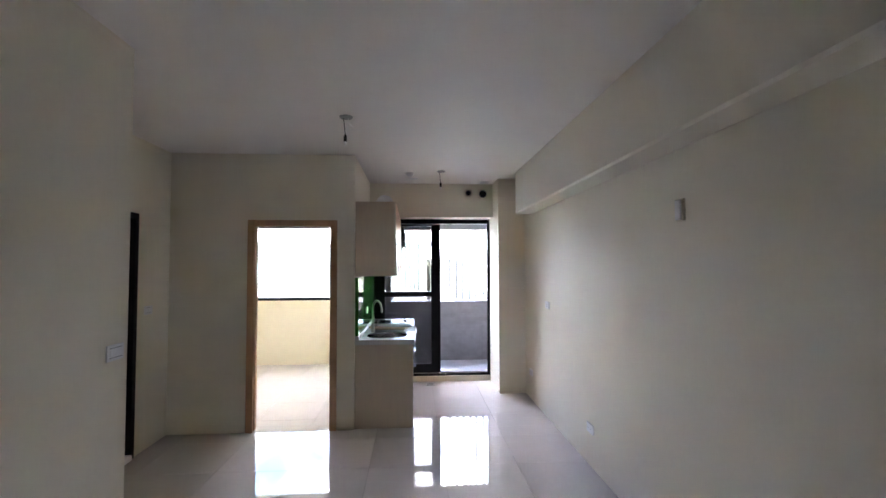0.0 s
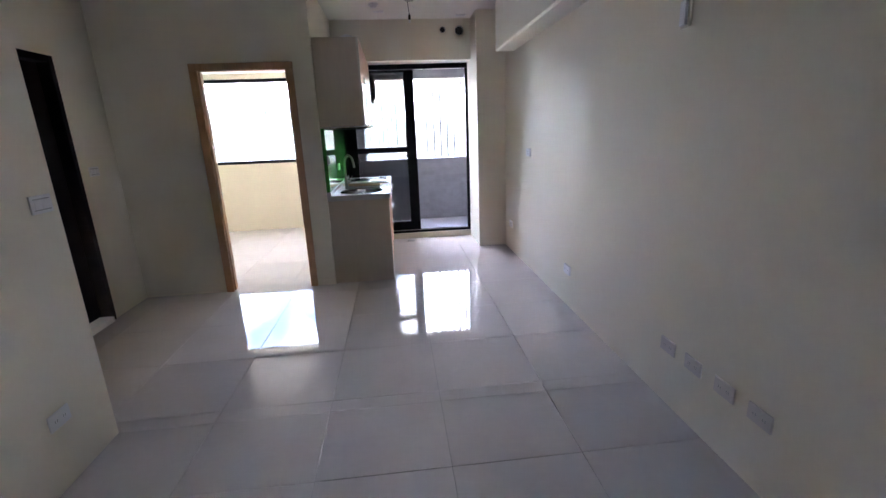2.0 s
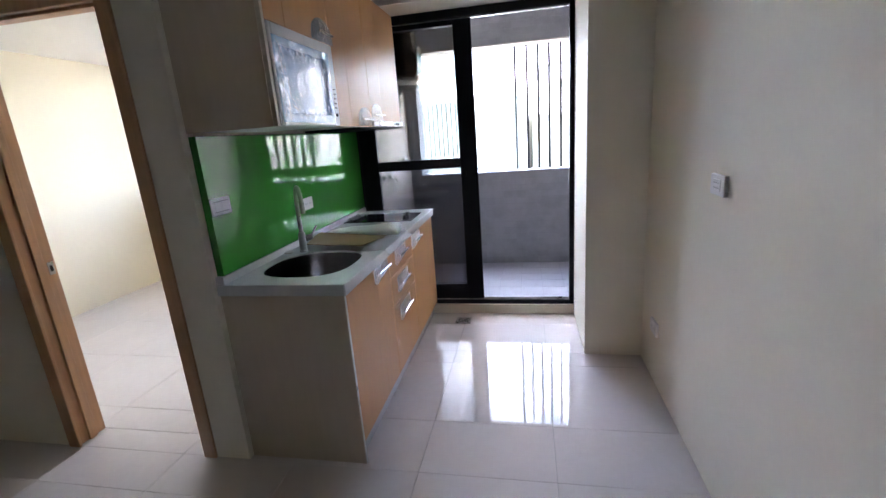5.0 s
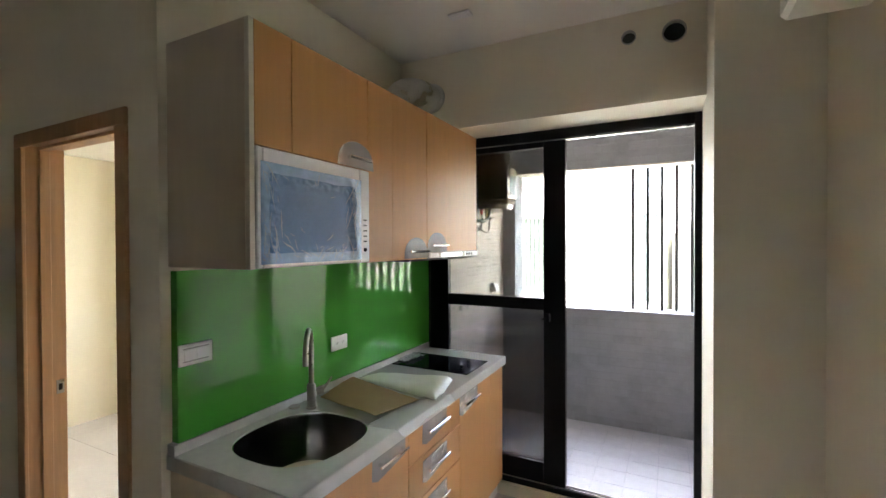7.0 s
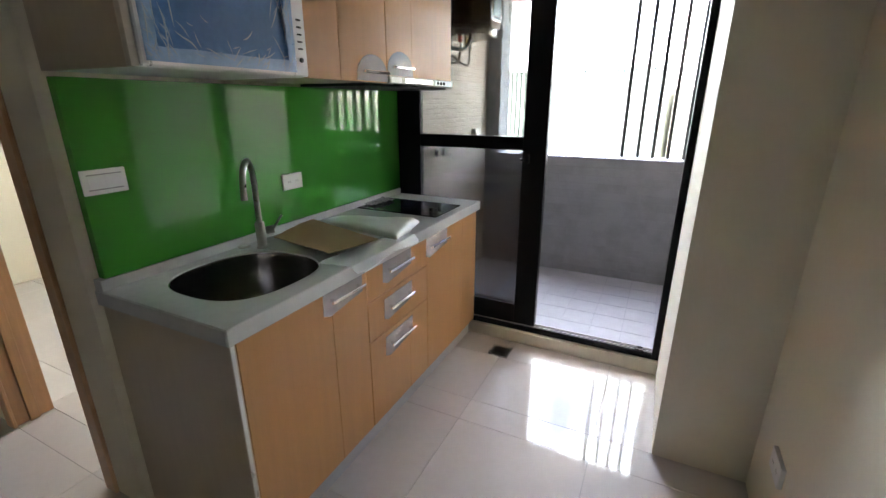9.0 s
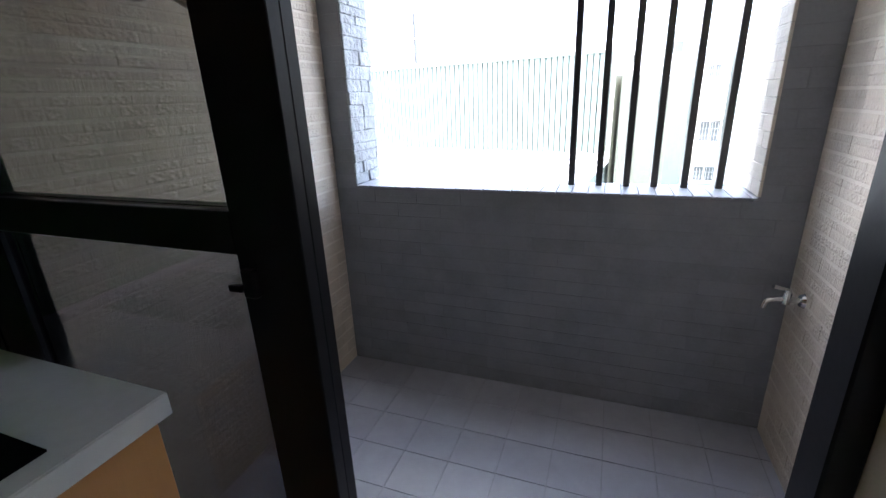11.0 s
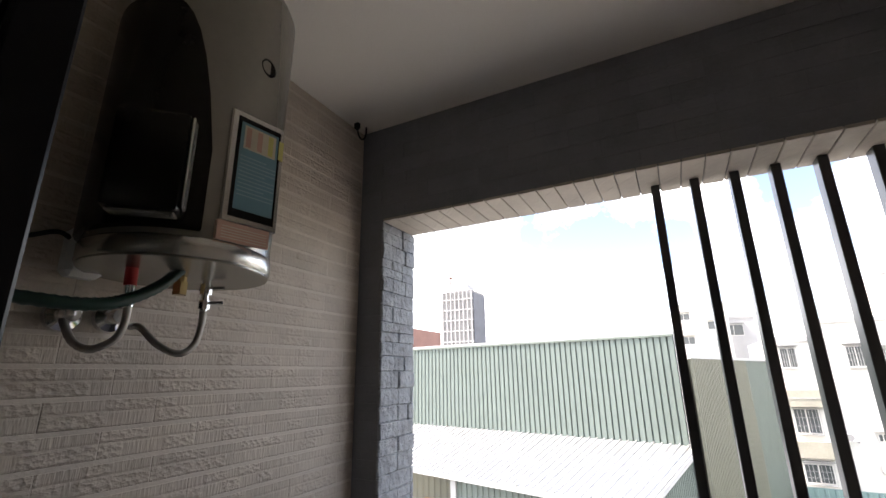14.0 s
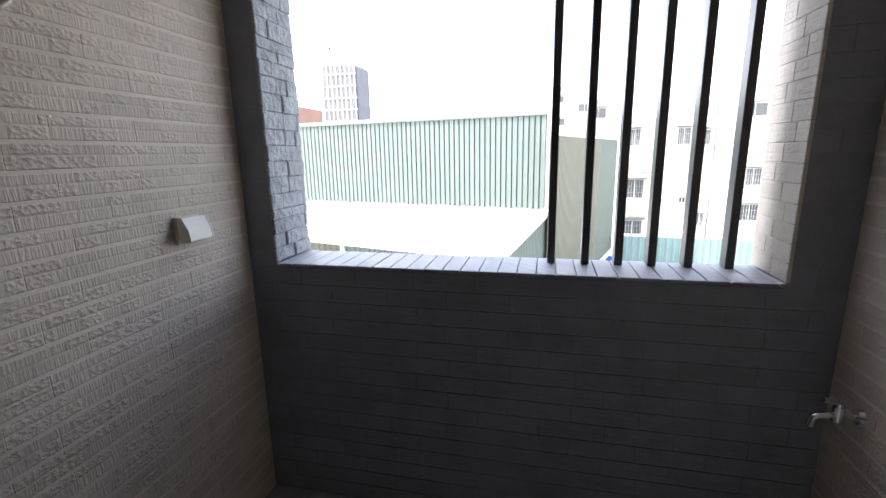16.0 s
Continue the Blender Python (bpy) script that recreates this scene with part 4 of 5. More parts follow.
plate(XK + 0.035, 4.66, 1.235, 0.125, 0.075, 1, "switch", "white double light switch on the green glass", "light switch")
plate(XK + 0.035, 5.43, 1.119, 0.12, 0.072, 1, "socket", "white twin socket on the green glass", "wall socket")
plate(XR, 4.712, 1.222, 0.12, 0.075, -1, "plain", "white switch plate on cream wall", "light switch")
plate(XR, 3.588, 0.318, 0.12, 0.075, -1, "socket", "white twin socket low on cream wall", "wall socket", "low wall sockets")
plate(XR, 5.411, 0.336, 0.12, 0.075, -1, "socket", "white socket low on cream wall", "wall socket", "low wall sockets")
for y in (2.19, 1.99, 1.78, 1.585):
    plate(XR, y, 0.332, 0.12, 0.075, -1, "socket", "pale grey socket in a row low on cream wall", "wall socket", "row of sockets", M_socket)
plate(XN, 2.285, 1.232, 0.12, 0.078, 1, "switch", "white double light switch on cream wall", "light switch")
plate(XN, 2.065, 0.322, 0.12, 0.075, 1, "socket", "white socket low on cream wall", "wall socket", "low wall sockets")
plate(XL, 4.22, 1.255, 0.12, 0.078, 1, "switch", "cream double light switch beside the dark door", "light switch")


def wall_bracket():
    t = thing("intercom_bracket", (XR, 2.30, 1.88), "pale plastic mounting box on cream wall", "mounting box")
    boxes("back_box", [(XR - 0.012, XR - 0.0005, 2.265, 2.335, 1.885, 2.005)], M_wall, t, 0.002)
    box("cover", (XR - 0.026, XR - 0.012, 2.275, 2.325, 1.89, 2.0), M_plastic, t, 0.006)


wall_bracket()


def bare_lamp(x, y, z, drop):
    t = thing("pendant_wire", (x, y, z - drop), "bare ceiling wire with a black lamp holder", "lamp wire", "bare ceiling lamp wires")
    bm = bmesh.new()
    add_lathe(bm, [(0.006, -0.012), (0.045, -0.010), (0.052, 0.0)], (x, y, z), "Z", 22)
    finish(bm, "ceiling_plate", M_greyplastic, t, True)
    tube("wire", [(x - 0.02, y, z - 0.01), (x - 0.012, y + 0.005, z - drop * 0.4), (x - 0.006, y, z - drop * 0.7)], 0.003, M_dark, t, 6)
    tube("loose_wire", [(x + 0.015, y, z - 0.01), (x + 0.03, y, z - 0.06), (x + 0.055, y, z - 0.075)], 0.002, M_plastic, t, 6)
    bm = bmesh.new()
    add_lathe(bm, [(0.012, 0), (0.012, 0.04), (0.005, 0.055)], (x - 0.006, y, z - drop * 0.7 - 0.05), "Z", 14)
    finish(bm, "lamp_holder", M_dark, t, True)
    bm = bmesh.new()
    add_lathe(bm, [(0.004, -0.03), (0.010, -0.022), (0.011, -0.012), (0.007, 0.0)], (x - 0.006, y, z - drop * 0.7 - 0.05), "Z", 14)
    finish(bm, "bulb", M_plastic, t, True)


bare_lamp(-0.732, 3.385, H, 0.20)
bare_lamp(0.11, 5.28, H, 0.20)
bare_lamp(-2.55, 6.45, BC, 0.14)
bm = bmesh.new()
add_lathe(bm, [(0.020, -0.045), (0.032, -0.040), (0.034, -0.026), (0.050, -0.020), (0.052, 0.0)], (-0.265, 5.41, H), "Z", 24)
tagged(finish(bm, "smoke_detector", M_plastic, None, True), "round white smoke detector on the ceiling", "smoke detector")
for x, y in ((-0.22, 5.71), (0.74, 5.93)):
    bm = bmesh.new()
    add_box(bm, x - 0.06, x + 0.06, y - 0.03, y + 0.03, H - 0.012, H - 0.0005, bevel=0.004)
    add_box(bm, x - 0.045, x + 0.045, y - 0.018, y + 0.018, H - 0.016, H - 0.012, bevel=0.002)
    tagged(finish(bm, "ceiling_cover", M_plastic), "small white cover plate on the ceiling", "cover plate", "ceiling cover plates")


def floor_drain():
    x, y = 0.008, 6.21
    t = thing("floor_drain", (x, y, 0.004), "square steel floor drain before the balcony curb", "floor drain")
    boxes("rim", [(x - 0.06, x + 0.06, y - 0.06, y - 0.047, 0.0042, 0.008), (x - 0.06, x + 0.06, y + 0.047, y + 0.06, 0.0042, 0.008), (x - 0.06, x - 0.047, y - 0.047, y + 0.047, 0.0042, 0.008),
                  (x + 0.047, x + 0.06, y - 0.047, y + 0.047, 0.0042, 0.008)], M_steel, t)
    boxes("grate", [(x - 0.045 + 0.0134 * k, x - 0.045 + 0.0134 * k + 0.007, y - 0.047, y + 0.047, 0.0049, 0.0068) for k in range(7)], M_steel, t)
    box("pit", (x - 0.055, x + 0.055, y - 0.055, y + 0.055, 0.0041, 0.0047), M_dark, t)


floor_drain()


# ---- balcony things ----
def railing_bars():
    for k, x in enumerate((0.430, 0.552, 0.668, 0.781, 0.900, 1.031)):
        b = box("railing_bar", (x - 0.014, x + 0.014, 7.995, 8.050, OZ0 + 0.0005, OZ1 - 0.0005), M_bar, None, 0.002)
        tagged(b, "slim dark bronze upright bar in the balcony opening", "railing bar", "upright bars in the balcony opening")


M_bar = mat("bronze_bar", (0.06, 0.06, 0.06), 0.33, 0.3, var=0.1)
railing_bars()


def arc_shell(bm, cx, cy, r0, r1, a0, a1, bottom, top, n=24):
    """A curved cover round an upright axis; bottom and top are functions of the angle's share 0 to 1."""
    g = []
    for i in range(n + 1):
        s = i / n
        a = radians(a0 + (a1 - a0) * s)
        c = Vector((math.cos(a), math.sin(a), 0))
        g.append([bm.verts.new(Vector((cx, cy, z)) + c * r) for r, z in ((r0, bottom(s)), (r1, bottom(s) + 0.004), (r1, top(s) - 0.004), (r0, top(s)))])
    for p, q in zip(g, g[1:]):
        for k in range(4):
            bm.faces.new((p[k], q[k], q[(k + 1) % 4], p[(k + 1) % 4]))
    bm.faces.new(g[0])
    bm.faces.new(g[-1][::-1])


M_heats2 = mat("satin_steel_frame", (0.60, 0.58, 0.54), 0.24, 0.85, var=0.06)


def water_heater():
    cx, cy, r, z0, z1 = -0.560, 6.957, 0.186, 1.885, 2.66
    t = thing("water_heater", (cx, cy, z0), "black and silver electric storage water heater hung on tiles", "water heater")
    bm = bmesh.new()
    add_lathe(bm, [(0.165, 0.002), (0.186, 0.0), (r, 0.006), (r, z1 - z0 - 0.05), (r - 0.012, z1 - z0 - 0.02), (r - 0.05, z1 - z0)], (cx, cy, z0), "Z", 56)
    for v in bm.verts:
        v.co.y += (v.co.z - z0) * 0.022
    finish(bm, "tank", M_heats, t, True)
    bm = bmesh.new()
    add_lathe(bm, [(r + 0.001, 0.004), (r + 0.004, 0.008), (r + 0.004, 0.040), (r + 0.001, 0.044)], (cx, cy, z0), "Z", 56)
    tagged(finish(bm, "bottom_band", M_heats2, t, True), "polished steel band")
    bm = bmesh.new()
    arc_shell(bm, cx, cy, r - 0.004, r + 0.012, -150, -24, lambda s: z0 + 0.055, lambda s: 2.12 + 0.36 * (1 - abs((126 * s - 75) / 75 if s < 0.595 else (126 * s - 75) / 51) ** 4))
    tagged(finish(bm, "front_cover", M_heat, t, True), "glossy black curved cover")
    m = Matrix.Translation((cx, cy, z0 + 0.166)) @ Matrix.Rotation(radians(-44), 4, "Z")
    bm = bmesh.new()
    add_box(bm, 0.165, 0.262, -0.085, 0.040, -0.10, 0.10, bevel=0.012, seg=2)
    bmesh.ops.transform(bm, matrix=m, verts=bm.verts)
    finish(bm, "control_box", M_heat, t, True)
    bm = bmesh.new()
    add_box(bm, 0.226, 0.256, 0.0405, 0.046, -0.090, 0.094, bevel=0.002)
    bmesh.ops.transform(bm, matrix=m, verts=bm.verts)
    finish(bm, "side_trim", M_heats2, t)
    bm = bmesh.new()
    add_box(bm, 0.226, 0.256, -0.075, 0.034, -0.106, -0.1005, bevel=0.002)
    bmesh.ops.transform(bm, matrix=m, verts=bm.verts)
    finish(bm, "bottom_trim", M_heats2, t)
    # rating plate in a metal frame, facing the balcony
    xf = cx + r + 0.004
    a, b, c, d = 6.908, 7.037, 1.972, 2.235
    tilt = Matrix.Translation((xf, 6.962, 0)) @ Matrix.Rotation(radians(-9), 4, "Z") @ Matrix.Translation((-xf, -6.962, 0))

    def flat(name, x0, x1, y0, y1, zz0, zz1, m2, bev=0.0):
        bm2 = bmesh.new()
        add_box(bm2, x0, x1, y0, y1, zz0, zz1, bevel=bev)
        bmesh.ops.transform(bm2, matrix=tilt, verts=bm2.verts)
        return finish(bm2, name, m2, t)

    flat("plate_frame", xf - 0.030, xf + 0.006, a, b, c, d, M_heats2, 0.003)
    flat("plate_glass", xf + 0.006, xf + 0.0068, a + 0.014, b - 0.010, c + 0.014, d - 0.014, M_heat)
    tagged(flat("rating_plate", xf + 0.0068, xf + 0.0072, a + 0.022, b - 0.016, c + 0.032, d - 0.026, M_label), "blue-grey rating plate with fine print")
    flat("plate_table", xf + 0.0072, xf + 0.0078, a + 0.03, b - 0.022, d - 0.088, d - 0.032, M_paper)
    for k in range(4):
        flat("table_column", xf + 0.0078, xf + 0.0082, a + 0.034 + 0.027 * k, a + 0.046 + 0.027 * k, d - 0.084, d - 0.036, M_pink if k < 2 else M_yellow)
    for k in range(11):
        w = 0.086 if k % 4 else 0.062
        flat("print_line", xf + 0.0072, xf + 0.0076, a + 0.026, a + 0.026 + w, d - 0.108 - 0.009 * k, d - 0.1058 - 0.009 * k, M_print)
    flat("notice_label", xf - 0.003, xf + 0.0055, a - 0.004, b - 0.016, 1.932, 1.972, M_pink)
    for k in range(5):
        flat("print_line", xf + 0.0055, xf + 0.0058, a + 0.006, b - 0.022, 1.937 + 0.006 * k, 1.9385 + 0.006 * k, M_paper)
    bm = bmesh.new()
    arc_shell(bm, cx, cy, r - 0.002, r + 0.001, 32, 44, lambda s: 2.01, lambda s: 2.21, 6)
    finish(bm, "yellow_label", M_yellow, t)
    bm = bmesh.new()
    arc_shell(bm, cx, cy, r - 0.002, r + 0.0016, 31.5, 44.5, lambda s: 2.01, lambda s: 2.035, 6)
    finish(bm, "green_label", M_corr3, t)
    # maker's badge and gauge recess
    for z, y0, y1 in ((2.535, 6.997, 7.012), (2.525, 7.015, 7.024), (2.52, 7.028, 7.047)):
        yy = (y0 + y1) / 2 - cy
        box("badge", (cx + math.sqrt(r * r - yy * yy) - 0.001, cx + math.sqrt(r * r - yy * yy) + 0.002, y0, y1, z - 0.007, z + 0.007), M_dark, t)
    bm = bmesh.new()
    add_lathe(bm, [(0.024, -0.01), (0.024, 0.002), (0.019, 0.004), (0.016, 0.001)], (cx + r - 0.003, 6.987, 2.39), "X", 20)
    finish(bm, "gauge", M_heat, t, True)
    for z in (z0 + 0.12, z1 - 0.16):
        box("wall_bracket", (BL - 0.001, cx - r + 0.02, cy - 0.10, cy + 0.10, z, z + 0.04), M_dark, t, 0.003)
    # fittings under the tank
    bm = bmesh.new()
    add_cyl(bm, (-0.55, 6.897, 1.900), (-0.55, 6.899, 1.850), 0.012)
    finish(bm, "red_collar", M_red, t, True)
    bm = bmesh.new()
    add_cyl(bm, (-0.55, 6.899, 1.850), (-0.55, 6.902, 1.805), 0.010)
    finish(bm, "hot_valve", M_chrome, t, True)
    bm = bmesh.new()
    add_cyl(bm, (-0.55, 7.069, 1.900), (-0.55, 7.069, 1.815), 0.009)
    add_cyl(bm, (-0.55, 7.069, 1.880), (-0.55, 7.069, 1.855), 0.014, None, 8)
    add_cyl(bm, (-0.55, 7.069, 1.840), (-0.55, 7.069, 1.820), 0.013, None, 8)
    add_cyl(bm, (-0.55, 7.069, 1.872), (-0.515, 7.092, 1.872), 0.004)
    add_cyl(bm, (-0.55, 7.069, 1.835), (-0.515, 7.092, 1.835), 0.004)
    finish(bm, "cold_valve", M_chrome, t, True)
    bm = bmesh.new()
    add_cyl(bm, (-0.55, 7.005, 1.900), (-0.55, 7.005, 1.875), 0.012, None, 8)
    add_cyl(bm, (-0.55, 7.005, 1.875), (-0.55, 7.005, 1.845), 0.016, None, 6)
    finish(bm, "relief_valve", M_brass, t, True)
    w = BL + 0.004
    bm = bmesh.new()
    add_lathe(bm, [(0.036, 0), (0.034, 0.012), (0.020, 0.020), (0.016, 0.05)], (w, 6.96, 1.80), "X", 24)
    finish(bm, "wall_flange", M_chrome, t, True)
    bm = bmesh.new()
    add_lathe(bm, [(0.036, 0), (0.034, 0.012), (0.020, 0.020), (0.016, 0.05)], (w, 6.868, 1.795), "X", 24)
    finish(bm, "wall_flange", M_chrome, t, True)
    tube("steel_hose", [(-0.55, 6.902, 1.810), (-0.552, 6.902, 1.770), (-0.56, 6.892, 1.738), (-0.59, 6.868, 1.720), (-0.63, 6.853, 1.735), (-0.67, 6.848, 1.775), (-0.70, 6.858, 1.795)], 0.0075, M_braid, t, 10, 8, 0.10)
    tube("steel_hose", [(-0.69, 6.987, 1.780), (-0.64, 6.982, 1.775), (-0.59, 6.997, 1.735), (-0.555, 7.027, 1.715), (-0.55, 7.057, 1.735), (-0.55, 7.069, 1.780), (-0.55, 7.069, 1.820)], 0.0075, M_braid, t, 10, 8, 0.10)
    tagged(tube("drain_hose", [(-0.50, 6.972, 1.895), (-0.50, 6.932, 1.850), (-0.50, 6.872, 1.812), (-0.50, 6.812, 1.795), (-0.51, 6.732, 1.795), (-0.56, 6.632, 1.810), (-0.66, 6.572, 1.830), (-0.72, 6.562, 1.880)], 0.0115, M_hose, t, 12, 10, 0.15), "dark green ribbed hose")
    # the fittings hang a little towards the wall and the door
    for part in t.children:
        kind = part.name.split(".")[0]
        if kind in ("red_collar", "hot_valve", "cold_valve", "relief_valve", "steel_hose", "drain_hose"):
            part.location += Vector((-0.03, -0.03, 0))
        elif kind == "wall_flange":
            part.location += Vector((0, -0.04, 0))
    b = box("junction_box", (BL + 0.0005, BL + 0.05, 6.80, 6.875, 1.875, 1.985), M_plastic, t, 0.012)
    tube("power_cable", [(BL + 0.03, 6.81, 1.955), (BL + 0.05, 6.77, 1.96), (BL + 0.06, 6.70, 1.93), (BL + 0.02, 6.60, 1.94)], 0.005, M_dark, t, 8)


water_heater()


def tap(x, y, z, side, label):
    """Chrome wall tap with a lever and a down-turned spout; side: +1 reaches to +x."""
    t = thing("tap", (x, y, z), label, "tap", "balcony wall taps")
    s = side
    bm = bmesh.new()
    add_cyl(bm, (x + s * 0.0005, y, z), (x + s * 0.012, y, z), 0.028, 0.022, 24)
    add_cyl(bm, (x + s * 0.010, y, z), (x + s * 0.075, y, z), 0.011)
    add_cyl(bm, (x + s * 0.055, y, z - 0.016), (x + s * 0.055, y, z + 0.03), 0.015)
    finish(bm, "body", M_chrome, t, True)
    tube("spout", [(x + s * 0.06, y, z), (x + s * 0.09, y, z - 0.002), (x + s * 0.115, y, z - 0.012), (x + s * 0.122, y, z - 0.04)], 0.0095, M_chrome, t, 12)
    bm = bmesh.new()
    add_cyl(bm, (x + s * 0.055, y, z + 0.03), (x + s * 0.055, y, z + 0.04), 0.012)
    add_cyl(bm, (x + s * 0.055, y, z + 0.038), (x + s * 0.105, y - 0.01, z + 0.052), 0.006, 0.009, 12)
    finish(bm, "lever", M_chrome, t, True)


tap(BL, 6.835, 1.112, 1, "chrome wall tap on beige strip tiles")
tap(BR, 7.70, 0.68, -1, "chrome wall tap low on strip tiles")


def vent_cap():
    t = thing("vent_cap", (BL, 7.547, 1.155), "white plastic hooded vent cap on beige tiles", "vent cap")
    box("back_plate", (BL + 0.0003, BL + 0.012, 7.490, 7.600, 1.168, 1.259), M_paper, t, 0.003)
    bm = bmesh.new()
    p = [(BL + 0.012, 1.255), (BL + 0.028, 1.255), (BL + 0.050, 1.214), (BL + 0.054, 1.182), (BL + 0.047, 1.182), (BL + 0.044, 1.209), (BL + 0.024, 1.245), (BL + 0.012, 1.245)]
    ends = [[bm.verts.new((a, y, b)) for a, b in p] for y in (7.500, 7.594)]
    n = len(p)
    for k in range(n):
        bm.faces.new((ends[0][k], ends[0][(k + 1) % n], ends[1][(k + 1) % n], ends[1][k]))
    bm.faces.new(ends[0][::-1])
    bm.faces.new(ends[1])
    for y0, y1 in ((7.496, 7.500), (7.594, 7.598)):
        q = [(BL + 0.012, 1.257), (BL + 0.029, 1.257), (BL + 0.052, 1.215), (BL + 0.056, 1.180), (BL + 0.012, 1.180)]
        e2 = [[bm.verts.new((a, y, b)) for a, b in q] for y in (y0, y1)]
        for k in range(5):
            bm.faces.new((e2[0][k], e2[0][(k + 1) % 5], e2[1][(k + 1) % 5], e2[1][k]))
        bm.faces.new(e2[0][::-1])
        bm.faces.new(e2[1])
    finish(bm, "hood", M_socket, t)
    boxes("grille", [(BL + 0.012, BL + 0.015, 7.502, 7.592, 1.172 + 0.012 * k, 1.178 + 0.012 * k) for k in range(5)], M_greyplastic, t)


vent_cap()


def corner_clip():
    t = thing("cable_loop", (-0.71, 7.77, 2.68), "loop of loose cable at the balcony ceiling corner", "cable")
    tube("cable", [(-0.71, 7.745, BH), (-0.71, 7.75, 2.70), (-0.705, 7.77, 2.678), (-0.70, 7.79, 2.70), (-0.70, 7.795, BH)], 0.004, M_dark, t, 8)
    box("clip", (-0.725, -0.70, 7.735, 7.755, BH - 0.03, BH - 0.0005), M_dark, t, 0.004)


corner_clip()
t = thing("ceiling_lamp", (0.07, 7.27, BH), "round white flush balcony ceiling lamp, unlit", "ceiling lamp")
bm = bmesh.new()
add_lathe(bm, [(0.03, -0.014), (0.06, -0.012), (0.07, -0.006), (0.072, -0.003)], (0.07, 7.27, BH), "Z", 32)
finish(bm, "diffuser", M_plastic, t, True)
bm = bmesh.new()
add_lathe(bm, [(0.074, -0.006), (0.08, -0.003), (0.08, 0.0)], (0.07, 7.27, BH), "Z", 32)
finish(bm, "rim", M_white, t, True)

# ---- outside ----
GZ = -8.0
structure(box("ground", (-400, 400, -200, 600, GZ - 1, GZ), M_ground), "pale concrete ground between the houses", "ground")
structure(boxes("facade_below", [(-4.1, 1.6, YQ - 0.3, YQ, GZ, -0.41), (-9, -4.11, YQ - 0.3, YQ, GZ, 6.2), (1.61, 7, YQ - 1.5, YQ - 1.2, GZ, 6.2)], M_facade2), "grey outer walls of the own building", "facade")
structure(boxes("upper_storeys", [(-4.1, 1.6, YQ - 0.3, YQ, 3.31, 6.2)], M_facade2), "grey upper storeys of the own building", "facade")


def ribbed(p0, p1, z0, z1, pitch, depth, share=0.35):
    """A ribbed metal sheet standing on the line p0 to p1."""
    bm = bmesh.new()
    a, b = Vector((*p0, 0)), Vector((*p1, 0))
    d = (b - a)
    n = max(1, round(d.length / pitch))
    d.normalize()
    out = Vector((d.y, -d.x, 0))
    step = (b - a).length / n
    prof = []
    for k in range(n):
        for f, o in ((0.0, 0), (1 - share - 0.08, 0), (1 - share, 1), (0.92, 1)):
            prof.append(a + d * step * (k + f) + out * depth * o)
    prof.append(b)
    lo = [bm.verts.new((p.x, p.y, z0)) for p in prof]
    za, zb = z1 if isinstance(z1, tuple) else (z1, z1)
    whole = (b - a).length
    hi = [bm.verts.new((p.x, p.y, za + (zb - za) * min(1, (Vector((p.x, p.y, 0)) - a).length / whole))) for p in prof]
    for i in range(len(prof) - 1):
        bm.faces.new((lo[i], lo[i + 1], hi[i + 1], hi[i]))
    back = [bm.verts.new((q.x - out.x * 0.3, q.y - out.y * 0.3, z)) for q, z in ((a, z0), (b, z0), (b, zb), (a, za))]
    bm.faces.new(back)
    return bm


